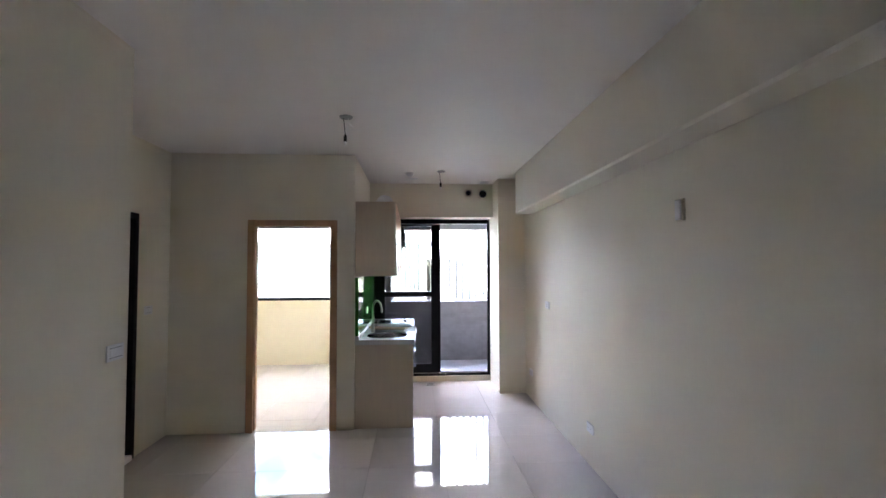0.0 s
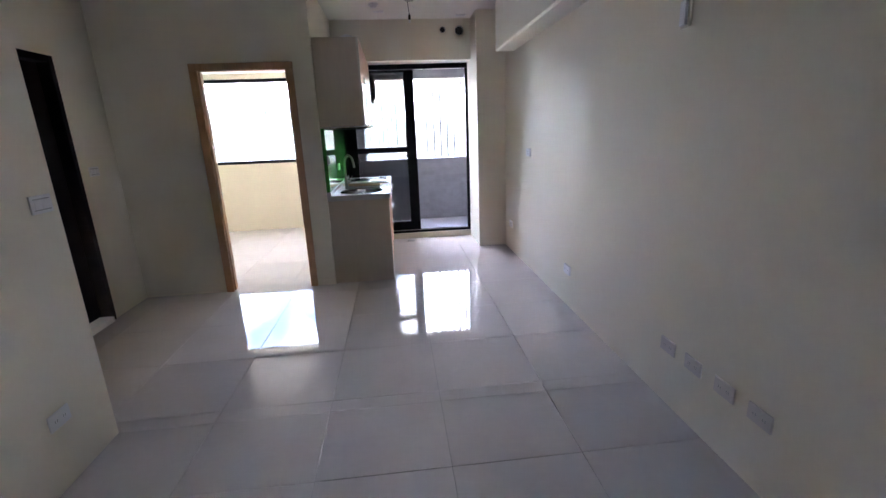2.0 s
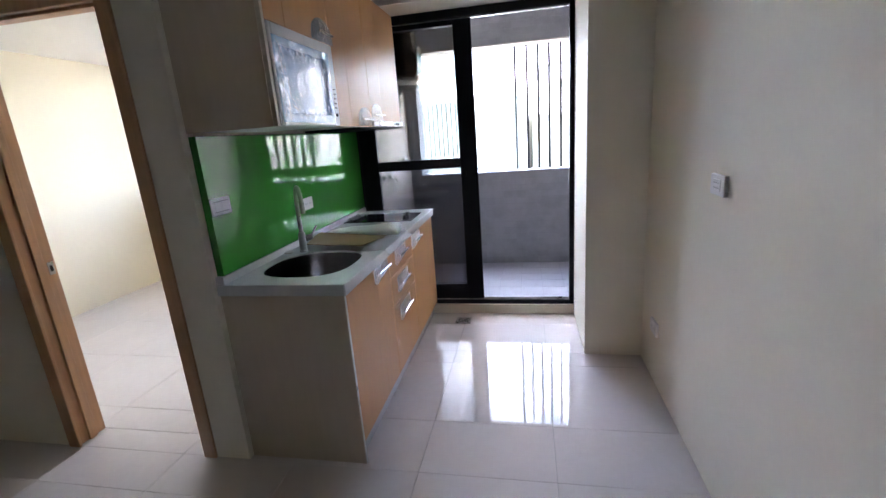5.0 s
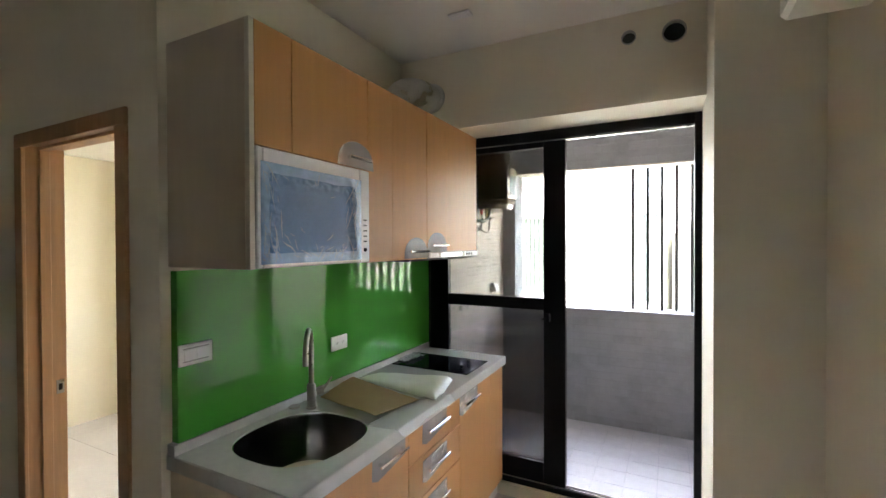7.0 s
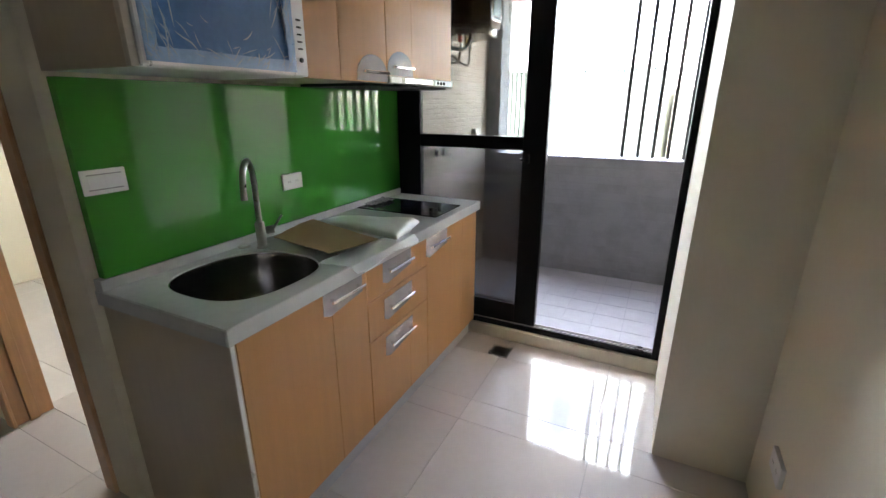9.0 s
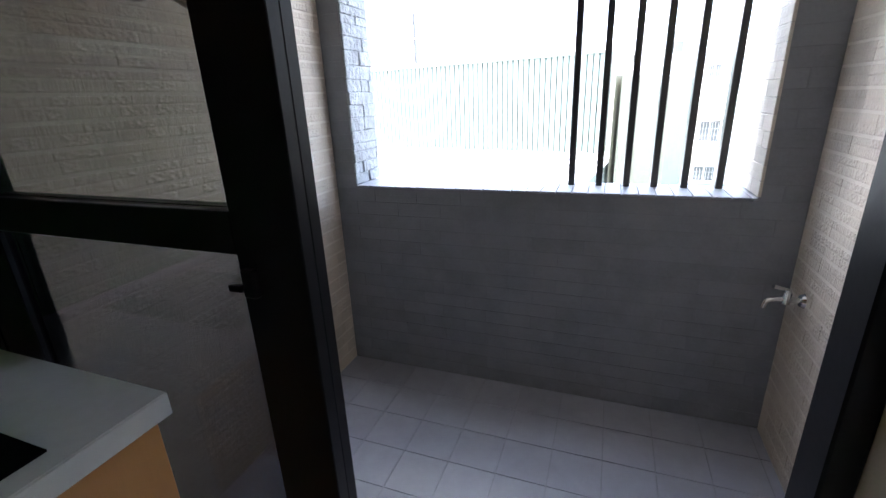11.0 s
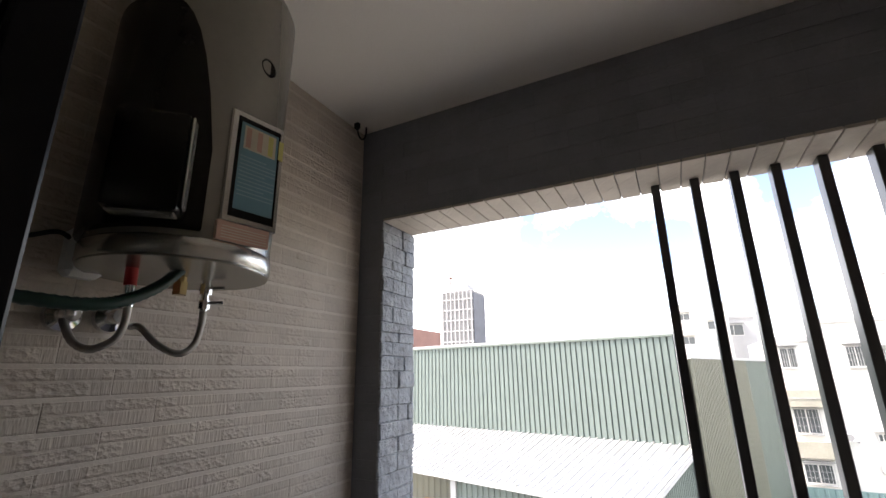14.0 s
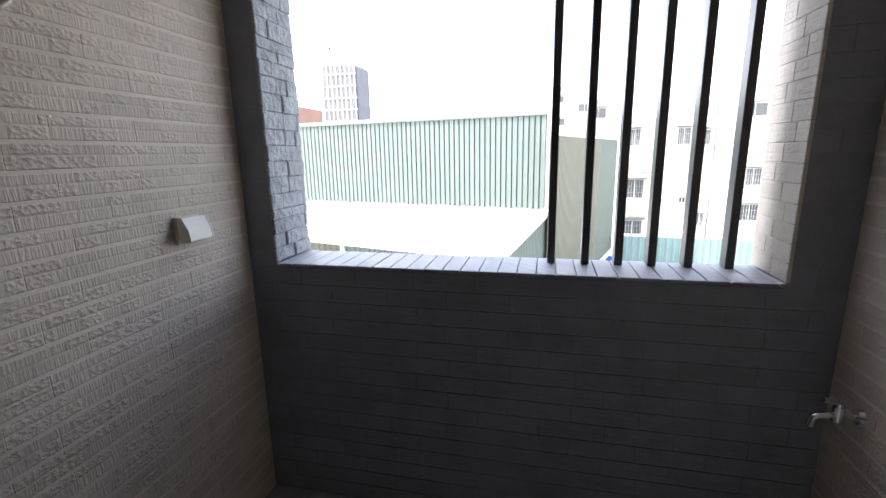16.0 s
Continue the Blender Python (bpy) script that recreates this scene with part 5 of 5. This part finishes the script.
def sheds():
    t = thing("metal_shed", (-7, 31, GZ), "pale green ribbed metal shed with a white lean-to roof", "shed")
    finish(ribbed((-19.2, 34.02), (0.38, 30.5), -1.7, 3.22, 0.30, 0.13, 0.80), "upper_wall", M_corr, t)
    bm = bmesh.new()
    add_box(bm, 0.38, 0.74, 30.3, 30.9, GZ, 3.3)
    finish(bm, "corner_flashing", M_roof, t)
    bm = bmesh.new()
    q0, q1 = Vector((-19.2, 34.02, 0)), Vector((0.38, 30.5, 0))
    add_box(bm, 0, (q1 - q0).length, -0.22, 0.02, 3.225, 3.33)
    bmesh.ops.transform(bm, matrix=Matrix.Translation(q0) @ Matrix.Rotation(math.atan2(q1.y - q0.y, q1.x - q0.x), 4, "Z"), verts=bm.verts)
    finish(bm, "wall_cap", M_corr3, t)
    bm = bmesh.new()
    add_box(bm, 0, (q1 - q0).length, 0.03, 0.6, 3.23, 3.48)
    bmesh.ops.transform(bm, matrix=Matrix.Translation(q0) @ Matrix.Rotation(math.atan2(q1.y - q0.y, q1.x - q0.x), 4, "Z"), verts=bm.verts)
    finish(bm, "roof_flashing", M_roof, t)
    # lean-to roof with seams
    bm = bmesh.new()
    A, B = Vector((-19.4, 33.9, -1.5)), Vector((0.75, 30.5, -1.6))
    C, D = Vector((-1.15, 23.2, -2.6)), Vector((-18.0, 27.7, -2.6))
    n = 54
    lo, hi = [], []
    for k in range(n + 1):
        f = k / n
        p, q = D.lerp(C, f), A.lerp(B, f)
        for g, hgt in ((0.0, 0.0), (0.01, 0.08), (0.12, 0.08), (0.13, 0.0)):
            ff = min(1, f + g / n)
            p, q = D.lerp(C, ff), A.lerp(B, ff)
            lo.append(bm.verts.new(p + Vector((0, 0, hgt))))
            hi.append(bm.verts.new(q + Vector((0, 0, hgt))))
    for i in range(len(lo) - 1):
        bm.faces.new((lo[i], lo[i + 1], hi[i + 1], hi[i]))
    finish(bm, "lean_to_roof", M_roof, t)
    bm = bmesh.new()
    for P, Q in ((D, C), (C, B)):
        w = (Q - P).normalized()
        o = Vector((w.y, -w.x, 0)).normalized() * 0.08
        vs = [P + o, Q + o, Q, P]
        top = [bm.verts.new(v + Vector((0, 0, 0.02))) for v in vs]
        bot = [bm.verts.new(v - Vector((0, 0, 0.16))) for v in vs]
        bm.faces.new(top)
        bm.faces.new(bot[::-1])
        for k in range(4):
            bm.faces.new((top[k], bot[k], bot[(k + 1) % 4], top[(k + 1) % 4]))
    finish(bm, "eaves_trim", M_roof, t)
    finish(ribbed((-9.0, 25.75), (-1.3, 23.55), GZ, -2.72, 0.30, 0.05), "front_wall", M_corr, t)
    finish(ribbed((-1.25, 23.5), (0.55, 30.4), GZ, (-2.72, -1.75), 0.25, 0.05), "side_wall", M_corr, t)
    box("corner_post", (-1.36, -1.18, 23.42, 23.6, GZ, -2.72), M_roof, t)
    box("door_post", (-9.25, -9.0, 25.6, 25.85, GZ, -2.75), M_roof, t)
    finish(ribbed((-15, 28.6), (-9.2, 27.2), GZ, -2.5, 0.4, 0.03), "inner_wall", M_corr2, t)
    box("loading_floor", (-15, -9.3, 25.9, 28.3, GZ, -5.6), M_ground, t)
    for a, b, z, h in ((-11.25, -10.5, -5.598, 0.86), (-10.42, -9.72, -5.598, 0.66), (-11.1, -10.5, -4.735, 0.78)):
        c = box("crate", (a, b, 26.0, 26.7, z, z + h), M_crate, None, 0.02)
        box("tape", ((a + b) / 2 - 0.04, (a + b) / 2 + 0.04, 25.995, 25.9995, z + 0.02, z + h - 0.02), M_paper, c)
        tagged(c, "brown cardboard crate stacked inside the shed", "crate", "crates in the shed")
    u = thing("metal_hall", (3.8, 39, GZ), "tall olive and grey-green ribbed metal hall", "hall")
    finish(ribbed((0.85, 29.31), (3.95, 39.3), GZ, 2.15, 0.24, 0.10, 0.5), "near_wall", M_corr2, u)
    finish(ribbed((3.97, 39.35), (6.15, 46.5), GZ, 2.2, 0.22, 0.03), "far_wall", M_corr3, u)
    bm = bmesh.new()
    add_box(bm, 0, 0.12, -1.35, 16.6, 2.16, 2.3)
    bmesh.ops.transform(bm, matrix=Matrix.Translation((1.22, 30.6, 0)) @ Matrix.Rotation(-math.atan2(4.9, 15.9), 4, "Z"), verts=bm.verts)
    finish(bm, "roof_edge", M_roof, u)
    bm = bmesh.new()
    add_box(bm, 0.02, 0.35, -1.35, 16.6, GZ, GZ + 1.1)
    bmesh.ops.transform(bm, matrix=Matrix.Translation((1.30, 30.6, 0)) @ Matrix.Rotation(-math.atan2(4.9, 15.9), 4, "Z"), verts=bm.verts)
    finish(bm, "plinth", M_facade, u)


sheds()


M_beige = mat("beige_render", (0.42, 0.39, 0.31), 0.8, var=0.15, scale=0.9, fine=7)


def house(name, x0, x1, y0, y1, top, wall, label, wins, parapet=0.5):
    """A flat-roofed house; wins: (x, z, width, height, grille)."""
    t = thing(name, ((x0 + x1) / 2, y0, GZ), label, "house")
    bm = bmesh.new()
    add_box(bm, x0, x1, y0, y1, GZ, top)
    finish(bm, "wall", wall, t)
    boxes("roof_edge", [(x0 - 0.15, x1 + 0.15, y0 - 0.15, y0, top - 0.25, top + parapet * 0.2)], M_facade2, t)
    for x, z, w, h, bars in wins:
        wn_ = boxes("window", [(x, x + w, y0 - 0.03, y0 - 0.005, z, z + h)], M_win, t)
        boxes("frame", [(x - 0.06, x + w + 0.06, y0 - 0.08, y0 - 0.002, z - 0.08, z), (x - 0.06, x + w + 0.06, y0 - 0.08, y0 - 0.002, z + h, z + h + 0.06),
                        (x - 0.06, x, y0 - 0.08, y0 - 0.002, z, z + h), (x + w, x + w + 0.06, y0 - 0.08, y0 - 0.002, z, z + h), (x + w / 2 - 0.03, x + w / 2 + 0.03, y0 - 0.06, y0 - 0.03, z, z + h)], M_facade, wn_)
        boxes("awning", [(x - 0.2, x + w + 0.2, y0 - 0.5, y0 - 0.001, z + h + 0.2, z + h + 0.27)], M_facade2, t)
        if bars:
            boxes("grille", [(x - 0.05 + k * (w + 0.1) / 7 - 0.012, x - 0.05 + k * (w + 0.1) / 7 + 0.012, y0 - 0.36, y0 - 0.34, z - 0.1, z + h + 0.1) for k in range(8)]
                  + [(x - 0.06, x + w + 0.06, y0 - 0.36, y0 - 0.0, z - 0.13, z - 0.1), (x - 0.06, x + w + 0.06, y0 - 0.36, y0 - 0.0, z + h + 0.1, z + h + 0.13)]
                  + [(x - 0.06, x + w + 0.06, y0 - 0.36, y0 - 0.34, z + h * f, z + h * f + 0.02) for f in (0.3, 0.65)], M_facade2, wn_)
    return t


def air_conditioner(x, y, z):
    t = thing("air_conditioner", (x, y, z), "white outdoor air-conditioning unit on a house wall", "air conditioner", "outdoor units")
    box("case", (x - 0.4, x + 0.4, y, y + 0.3, z, z + 0.55), M_plastic, t, 0.02)
    bm = bmesh.new()
    add_lathe(bm, [(0.23, -0.02), (0.23, 0.0), (0.05, 0.01)], (x - 0.1, y - 0.005, z + 0.28), "Y", 20)
    finish(bm, "fan_grille", M_greyplastic, t)
    boxes("bracket", [(x - 0.35, x - 0.3, y, y + 0.5, z - 0.06, z - 0.002), (x + 0.3, x + 0.35, y, y + 0.5, z - 0.06, z - 0.002)], M_dark, t)


near_house = house("house", 6.9, 10.1, 50, 61, 3.9, M_facade, "white town house with a beige balcony and barred windows", [(7.65, -2.95, 1.45, 1.65, True), (7.6, -6.3, 1.6, 1.2, True), (7.6, 1.75, 0.95, 1.4, True)])
box("balcony", (6.95, 9.75, 49.2, 49.998, -1.1, 0.1), M_beige, near_house)
box("balcony", (6.95, 9.75, 49.3, 49.998, -4.6, -3.5), M_beige, near_house)
boxes("rail", [(6.9, 9.8, 49.15, 49.19, -0.52, -0.46)], M_facade2, near_house)
tube("drain_pipe", [(9.95, 49.93, 3.6), (9.95, 49.93, -6.4)], 0.06, M_facade2, near_house, 8)
house("house", 10.2, 14.6, 50, 62, 5.2, M_facade, "white rendered town house with small windows", [(12.2, -3.35, 0.45, 0.45, False), (11.6, 1.75, 1.05, 1.4, True), (13.7, -5.4, 0.6, 1.0, True), (13.4, 1.75, 0.8, 1.2, True)])
house("house", 14.7, 24, 50, 62, 8.6, M_facade, "tall white town house with barred windows", [(17.3, -1.8, 1.2, 1.4, True), (17.2, -4.9, 1.4, 1.4, True), (16.5, 4.0, 1.8, 1.0, False), (20.5, 0.5, 1.4, 1.4, True), (20.5, 4.0, 1.4, 1.4, True)])
house("house", 0.5, 7.0, 75, 85, 10.2, M_facade, "pale house behind the metal halls", [(1.2, 8.2, 1.4, 0.8, False), (4.6, 6.8, 1.8, 1.0, False), (1.4, 5.0, 1.4, 0.9, False)])
house("house", 6.0, 10.5, 80, 90, 8.8, M_facade2, "grey house with a blue roof light", [(6.8, 6.2, 2.2, 1.4, False)])
house("red_house", -46, -35.9, 66, 76, 8.6, M_brick, "red-brown tiled house beyond the shed", [(-38.0, 5.6, 1.6, 1.2, False)])
for x, y, z in ((10.6, 49.45, -3.4), (12.3, 49.45, -5.3), (14.0, 49.45, -2.6)):
    air_conditioner(x, y, z)


def tower():
    t = thing("tower_block", (-72, 160, GZ), "unfinished tower block in scaffold netting with a crane", "tower")
    x0, x1, y0, y1, top = -78.5, -66.0, 160, 172, 32.5
    box("core", (x0, x1, y0, y1, GZ, top), M_tower, t)
    boxes("floor_band", [(x0 - 0.3, x1 + 0.3, y0 - 0.5, y1, z, z + 0.5) for z in range(-3, 32, 4)], M_facade2, t)
    boxes("pier", [(x0 + k * 1.75 - 0.2, x0 + k * 1.75 + 0.2, y0 - 0.55, y0 - 0.02, GZ, top) for k in range(8)], M_facade2, t)
    box("side_netting", (x1 + 0.31, x1 + 0.6, y0, y1 - 1, GZ, top - 1), M_win2, t)
    boxes("roof_hut", [(x0 + 4, x1 - 3, y0 + 3, y1 - 3, top, top + 3)], M_facade2, t)
    boxes("crane", [(x0 + 1.6, x0 + 2.0, y0 + 3, y0 + 3.4, top, top + 7), (x0 - 2, x0 + 6, y0 + 3, y0 + 3.4, top + 6, top + 6.4)], M_brick, t)


M_win2 = mat("grey_netting", (0.13, 0.135, 0.15), 0.8, var=0.2, scale=0.3)
tower()


def garden():
    f = thing("hoarding", (13, 43.5, GZ), "teal ribbed metal hoarding round a vegetable plot", "hoarding")
    finish(ribbed((6.0, 43.8), (22.0, 43.0), GZ, GZ + 2.5, 0.5, 0.05), "sheet", M_teal, f)
    bm = bmesh.new()
    n = 22
    g = [[bm.verts.new((3.2 + 20 * i / n, 26.0 + 17 * j / n, GZ + 0.04 + 0.22 * abs(noise.noise(Vector((i * 0.5, j * 0.5, 0)))))) for j in range(n + 1)] for i in range(n + 1)]
    for i in range(n):
        for j in range(n):
            bm.faces.new((g[i][j], g[i + 1][j], g[i + 1][j + 1], g[i][j + 1]))
    structure(finish(bm, "ground_soil", M_soil, None, True), "bare brown soil of a vegetable plot", "soil")
    bm = bmesh.new()
    rnd = random.Random(5)
    for k in range(1500):
        cx, cy = 4.4 + 16 * rnd.random(), 26.5 + 14.5 * rnd.random()
        if k < 620:
            cx, cy = 4.0 + 2.8 * rnd.random(), 28 + 9.5 * rnd.random()
        if noise.noise(Vector((cx * 0.35, cy * 0.35, 2))) < -0.16:
            continue
        s = rnd.uniform(0.2, 0.6)
        for q in range(16):
            a, e = rnd.uniform(0, 6.283), rnd.uniform(0.2, 1.3)
            o = Vector((math.cos(a) * math.cos(e), math.sin(a) * math.cos(e), math.sin(e))) * s * rnd.uniform(0.4, 1)
            w = Vector((-math.sin(a), math.cos(a), 0)) * s * 0.22
            c = Vector((cx, cy, GZ + 0.15))
            bm.faces.new([bm.verts.new(v) for v in (c + o * 0.3, c + o * 0.7 + w, c + o * 1.15 - Vector((0, 0, s * 0.15)), c + o * 0.7 - w)])
    tagged(finish(bm, "vegetable_plants", M_leaf), "leafy green vegetables and weeds on the plot", "plants", kind="stuff")
    d = thing("blue_drum", (5.4, 41.2, GZ), "blue plastic drum with a red base on the plot", "drum")
    bm = bmesh.new()
    add_lathe(bm, [(0.28, 0.55), (0.30, 0.6), (0.30, 1.25), (0.2, 1.3), (0.18, 1.45)], (5.4, 41.2, GZ), "Z", 18)
    finish(bm, "drum", M_bluepl, d, True)
    bm = bmesh.new()
    add_lathe(bm, [(0.36, 0.0), (0.38, 0.5), (0.30, 0.55)], (5.4, 41.2, GZ), "Z", 18)
    finish(bm, "base", M_red, d, True)
    rnd = random.Random(9)
    for k in range(14):
        x, y, s = rnd.uniform(6.4, 12), rnd.uniform(41, 42.8), rnd.uniform(0.12, 0.34)
        bm = bmesh.new()
        add_box(bm, x - s, x + s, y - 0.2, y + 0.2, GZ + 0.1, GZ + 0.1 + s, bevel=0.05)
        add_box(bm, x - s * 0.4, x + s * 0.7, y - 0.15, y + 0.25, GZ + 0.1 + s, GZ + 0.25 + s * 1.2, bevel=0.03)
        o = finish(bm, "scrap_heap", (M_bluepl, M_facade2, M_dark, M_greyplastic, M_corr3, M_dark)[k % 6])
        tagged(o, "small heap of scrap by the hoarding", "scrap", "scrap by the hoarding")
    bm = bmesh.new()
    add_box(bm, 16.2, 17.4, 38.6, 39.6, GZ + 0.1, GZ + 0.9, bevel=0.15, seg=2)
    tagged(finish(bm, "yellow_tank", M_yellowp), "yellow plastic tank on the plot", "tank")


M_yellowp = mat("yellow_plastic", (0.75, 0.50, 0.02), 0.4)
garden()

# ---- floors and tiles ----
tile_mesh = {}


def tile(name, size, m, parent, material, bevel=0.002):
    """A bevelled slab, its mesh shared between alike pieces; m lays its middle."""
    key = (name, material.name, tuple(round(s, 3) for s in size))
    if key not in tile_mesh:
        b = bmesh.new()
        add_box(b, -size[0] / 2, size[0] / 2, -size[1] / 2, size[1] / 2, -size[2] / 2, size[2] / 2, bevel=bevel)
        me = bpy.data.meshes.new(name)
        b.to_mesh(me)
        b.free()
        me.materials.append(material)
        tile_mesh[key] = me
    ob = new(name, tile_mesh[key])
    ob.parent = parent
    ob.matrix_basis = Matrix.Translation(-origin_of(parent)) @ m
    return ob


def tile_floor(parent, x0, x1, y0, y1, ox, oy, step, gap, z, thick, material, name="tile"):
    i0, i1 = math.floor((x0 - ox) / step), math.ceil((x1 - ox) / step)
    j0, j1 = math.floor((y0 - oy) / step), math.ceil((y1 - oy) / step)
    for i in range(i0, i1):
        for j in range(j0, j1):
            a, b = max(x0, ox + i * step + gap / 2), min(x1, ox + (i + 1) * step - gap / 2)
            c, d = max(y0, oy + j * step + gap / 2), min(y1, oy + (j + 1) * step - gap / 2)
            if b - a > 0.01 and d - c > 0.01:
                tile(name, (b - a, d - c, thick), Matrix.Translation(((a + b) / 2, (c + d) / 2, z - thick / 2)), parent, material, 0.0008)


floor = structure(boxes("floor", [(-4.2, 1.5, YB - 0.15, YO, -0.12, 0.0)], M_grout), "polished cream porcelain tile floor", "floor")
FX, FY, FS = 0.028, 1.879, 0.61
for x0, x1, y0, y1 in ((XN, XR, YB, YC), (XL, XR, YC + 0.001, YD), (XK, XR, YD + 0.001, 5.701), (XK, XP, 5.703, 6.359), (-1.829, -1.046, YD + 0.001, 4.709)):
    tile_floor(floor, x0, x1, y0, y1, FX, FY, FS, 0.0022, 0.004, 0.012, M_floor)
tile_floor(floor, -4.019, -0.961, 4.711, YW - 0.001, -2.5, 4.9, FS, 0.0022, 0.004, 0.012, M_floor)
floor_b = structure(boxes("floor_balcony", [(BL - 0.02, BR + 0.15, YO + 0.02, YP + 0.005, -0.2, -0.013)], M_balcgrout), "pale grey tiled balcony floor", "floor")
tile_floor(floor_b, BL, BR, YO + 0.021, YP, 0.05, YP, 0.202, 0.003, -0.01, 0.010, M_balc)

TW, TH, TG = 0.227, 0.060, 0.008


def strip_wall(parent, face, fixed, a0, a1, z0, z1, material, outward, holes=(), thick=0.013):
    """Courses of strip tiles on a wall plane. face: the axis that the wall faces; outward: +1 or -1 into the balcony."""
    k, z = 0, z0 + TG / 2
    worn = 0.0008 if material is M_tiledark else 0.002
    tall = TH + 0.0070 if material is M_tiledark else TH
    uneven = 0.0002 if material is M_tiledark else 0.0012
    while z < z1 - 0.004:
        h = min(tall, z1 - z)
        off = (0.0, 0.112)[k % 2] + 0.006 * ((k * 7) % 3 - 1)
        a = a0 - off
        while a < a1:
            spans = [(max(a0, a), min(a1, a + TW))]
            for h0, h1, hz0, hz1 in holes:
                if z + h > hz0 and z < hz1:
                    nxt = []
                    for s, e in spans:
                        if e <= h0 or s >= h1:
                            nxt.append((s, e))
                        else:
                            nxt += [(s, h0), (h1, e)]
                    spans = [q for q in nxt if q[1] > q[0]]
            for s, e in spans:
                if e - s > 0.012:
                    depth = fixed - outward * (thick / 2) + outward * random.uniform(-uneven, 0.0)
                    if face == "x":
                        tile("strip_tile", (thick, round(e - s, 2), h), Matrix.Translation((depth, (s + e) / 2, z + h / 2)), parent, material, worn)
                    else:
                        tile("strip_tile", (round(e - s, 2), thick, h), Matrix.Translation(((s + e) / 2, depth, z + h / 2)), parent, material, worn)
            a += TW + 0.003
        z += TH + TG
        k += 1


ob = bpy.data.objects
strip_wall(ob["wall_balcony_left"], "x", BL, YO + 0.021, YP, -0.01, BH, M_tile, 1)
strip_wall(ob["wall_balcony_right"], "x", BR, YO + 0.021, YP, -0.01, BH, M_tile, -1)
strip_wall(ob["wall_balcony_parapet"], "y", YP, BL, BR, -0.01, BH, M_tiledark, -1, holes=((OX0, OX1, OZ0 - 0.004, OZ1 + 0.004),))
par = ob["wall_balcony_parapet"]
# sill and head: tiles on end; reveals: split stone at one side, strips at the other
x = OX0
while x < OX1 - 0.01:
    w = min(0.064, OX1 - x)
    tile("sill_tile", (w, YQ - YP + 0.012, 0.012), Matrix.Translation((x + w / 2, (YP + YQ) / 2, OZ0 - 0.006 + random.uniform(-0.001, 0))), par, M_sill)
    tile("head_tile", (w, YQ - YP + 0.012, 0.012), Matrix.Translation((x + w / 2, (YP + YQ) / 2, OZ1 + 0.006)), par, M_reveal)
    x += 0.067
z, k = OZ0 + 0.002, 0
while z < OZ1 - 0.01:
    h = min(TH, OZ1 - z)
    cut = (0.45, 0.7, 0.55, 0.3)[k % 4] * (YQ - YP)
    for a, b in ((YP - 0.002, YP + cut), (YP + cut + 0.0005, YQ + 0.02)):
        tile("reveal_tile", (0.012, b - a, h), Matrix.Translation((OX1 + 0.003, (a + b) / 2, z + h / 2)), par, M_reveal)
    z += TH + 0.0005
    k += 1
rnd = random.Random(4)
z = OZ0 + 0.002
while z < OZ1 - 0.008:
    h = min(rnd.choice((0.040, 0.055, 0.060, 0.066)), OZ1 - z)
    a = YP - 0.002
    while a < YQ + 0.015:
        b = min(YQ + 0.02, a + rnd.choice((0.075, 0.10, 0.13, 0.15)))
        t = rnd.choice((0.012, 0.014, 0.016, 0.019))
        tile("split_stone", (t, round(b - a - 0.001, 3), h - 0.001), Matrix.Translation((OX0 - 0.012 + t / 2, (a + b) / 2, z + h / 2)), par, M_stone, 0.0035)
        a = b
    z += h
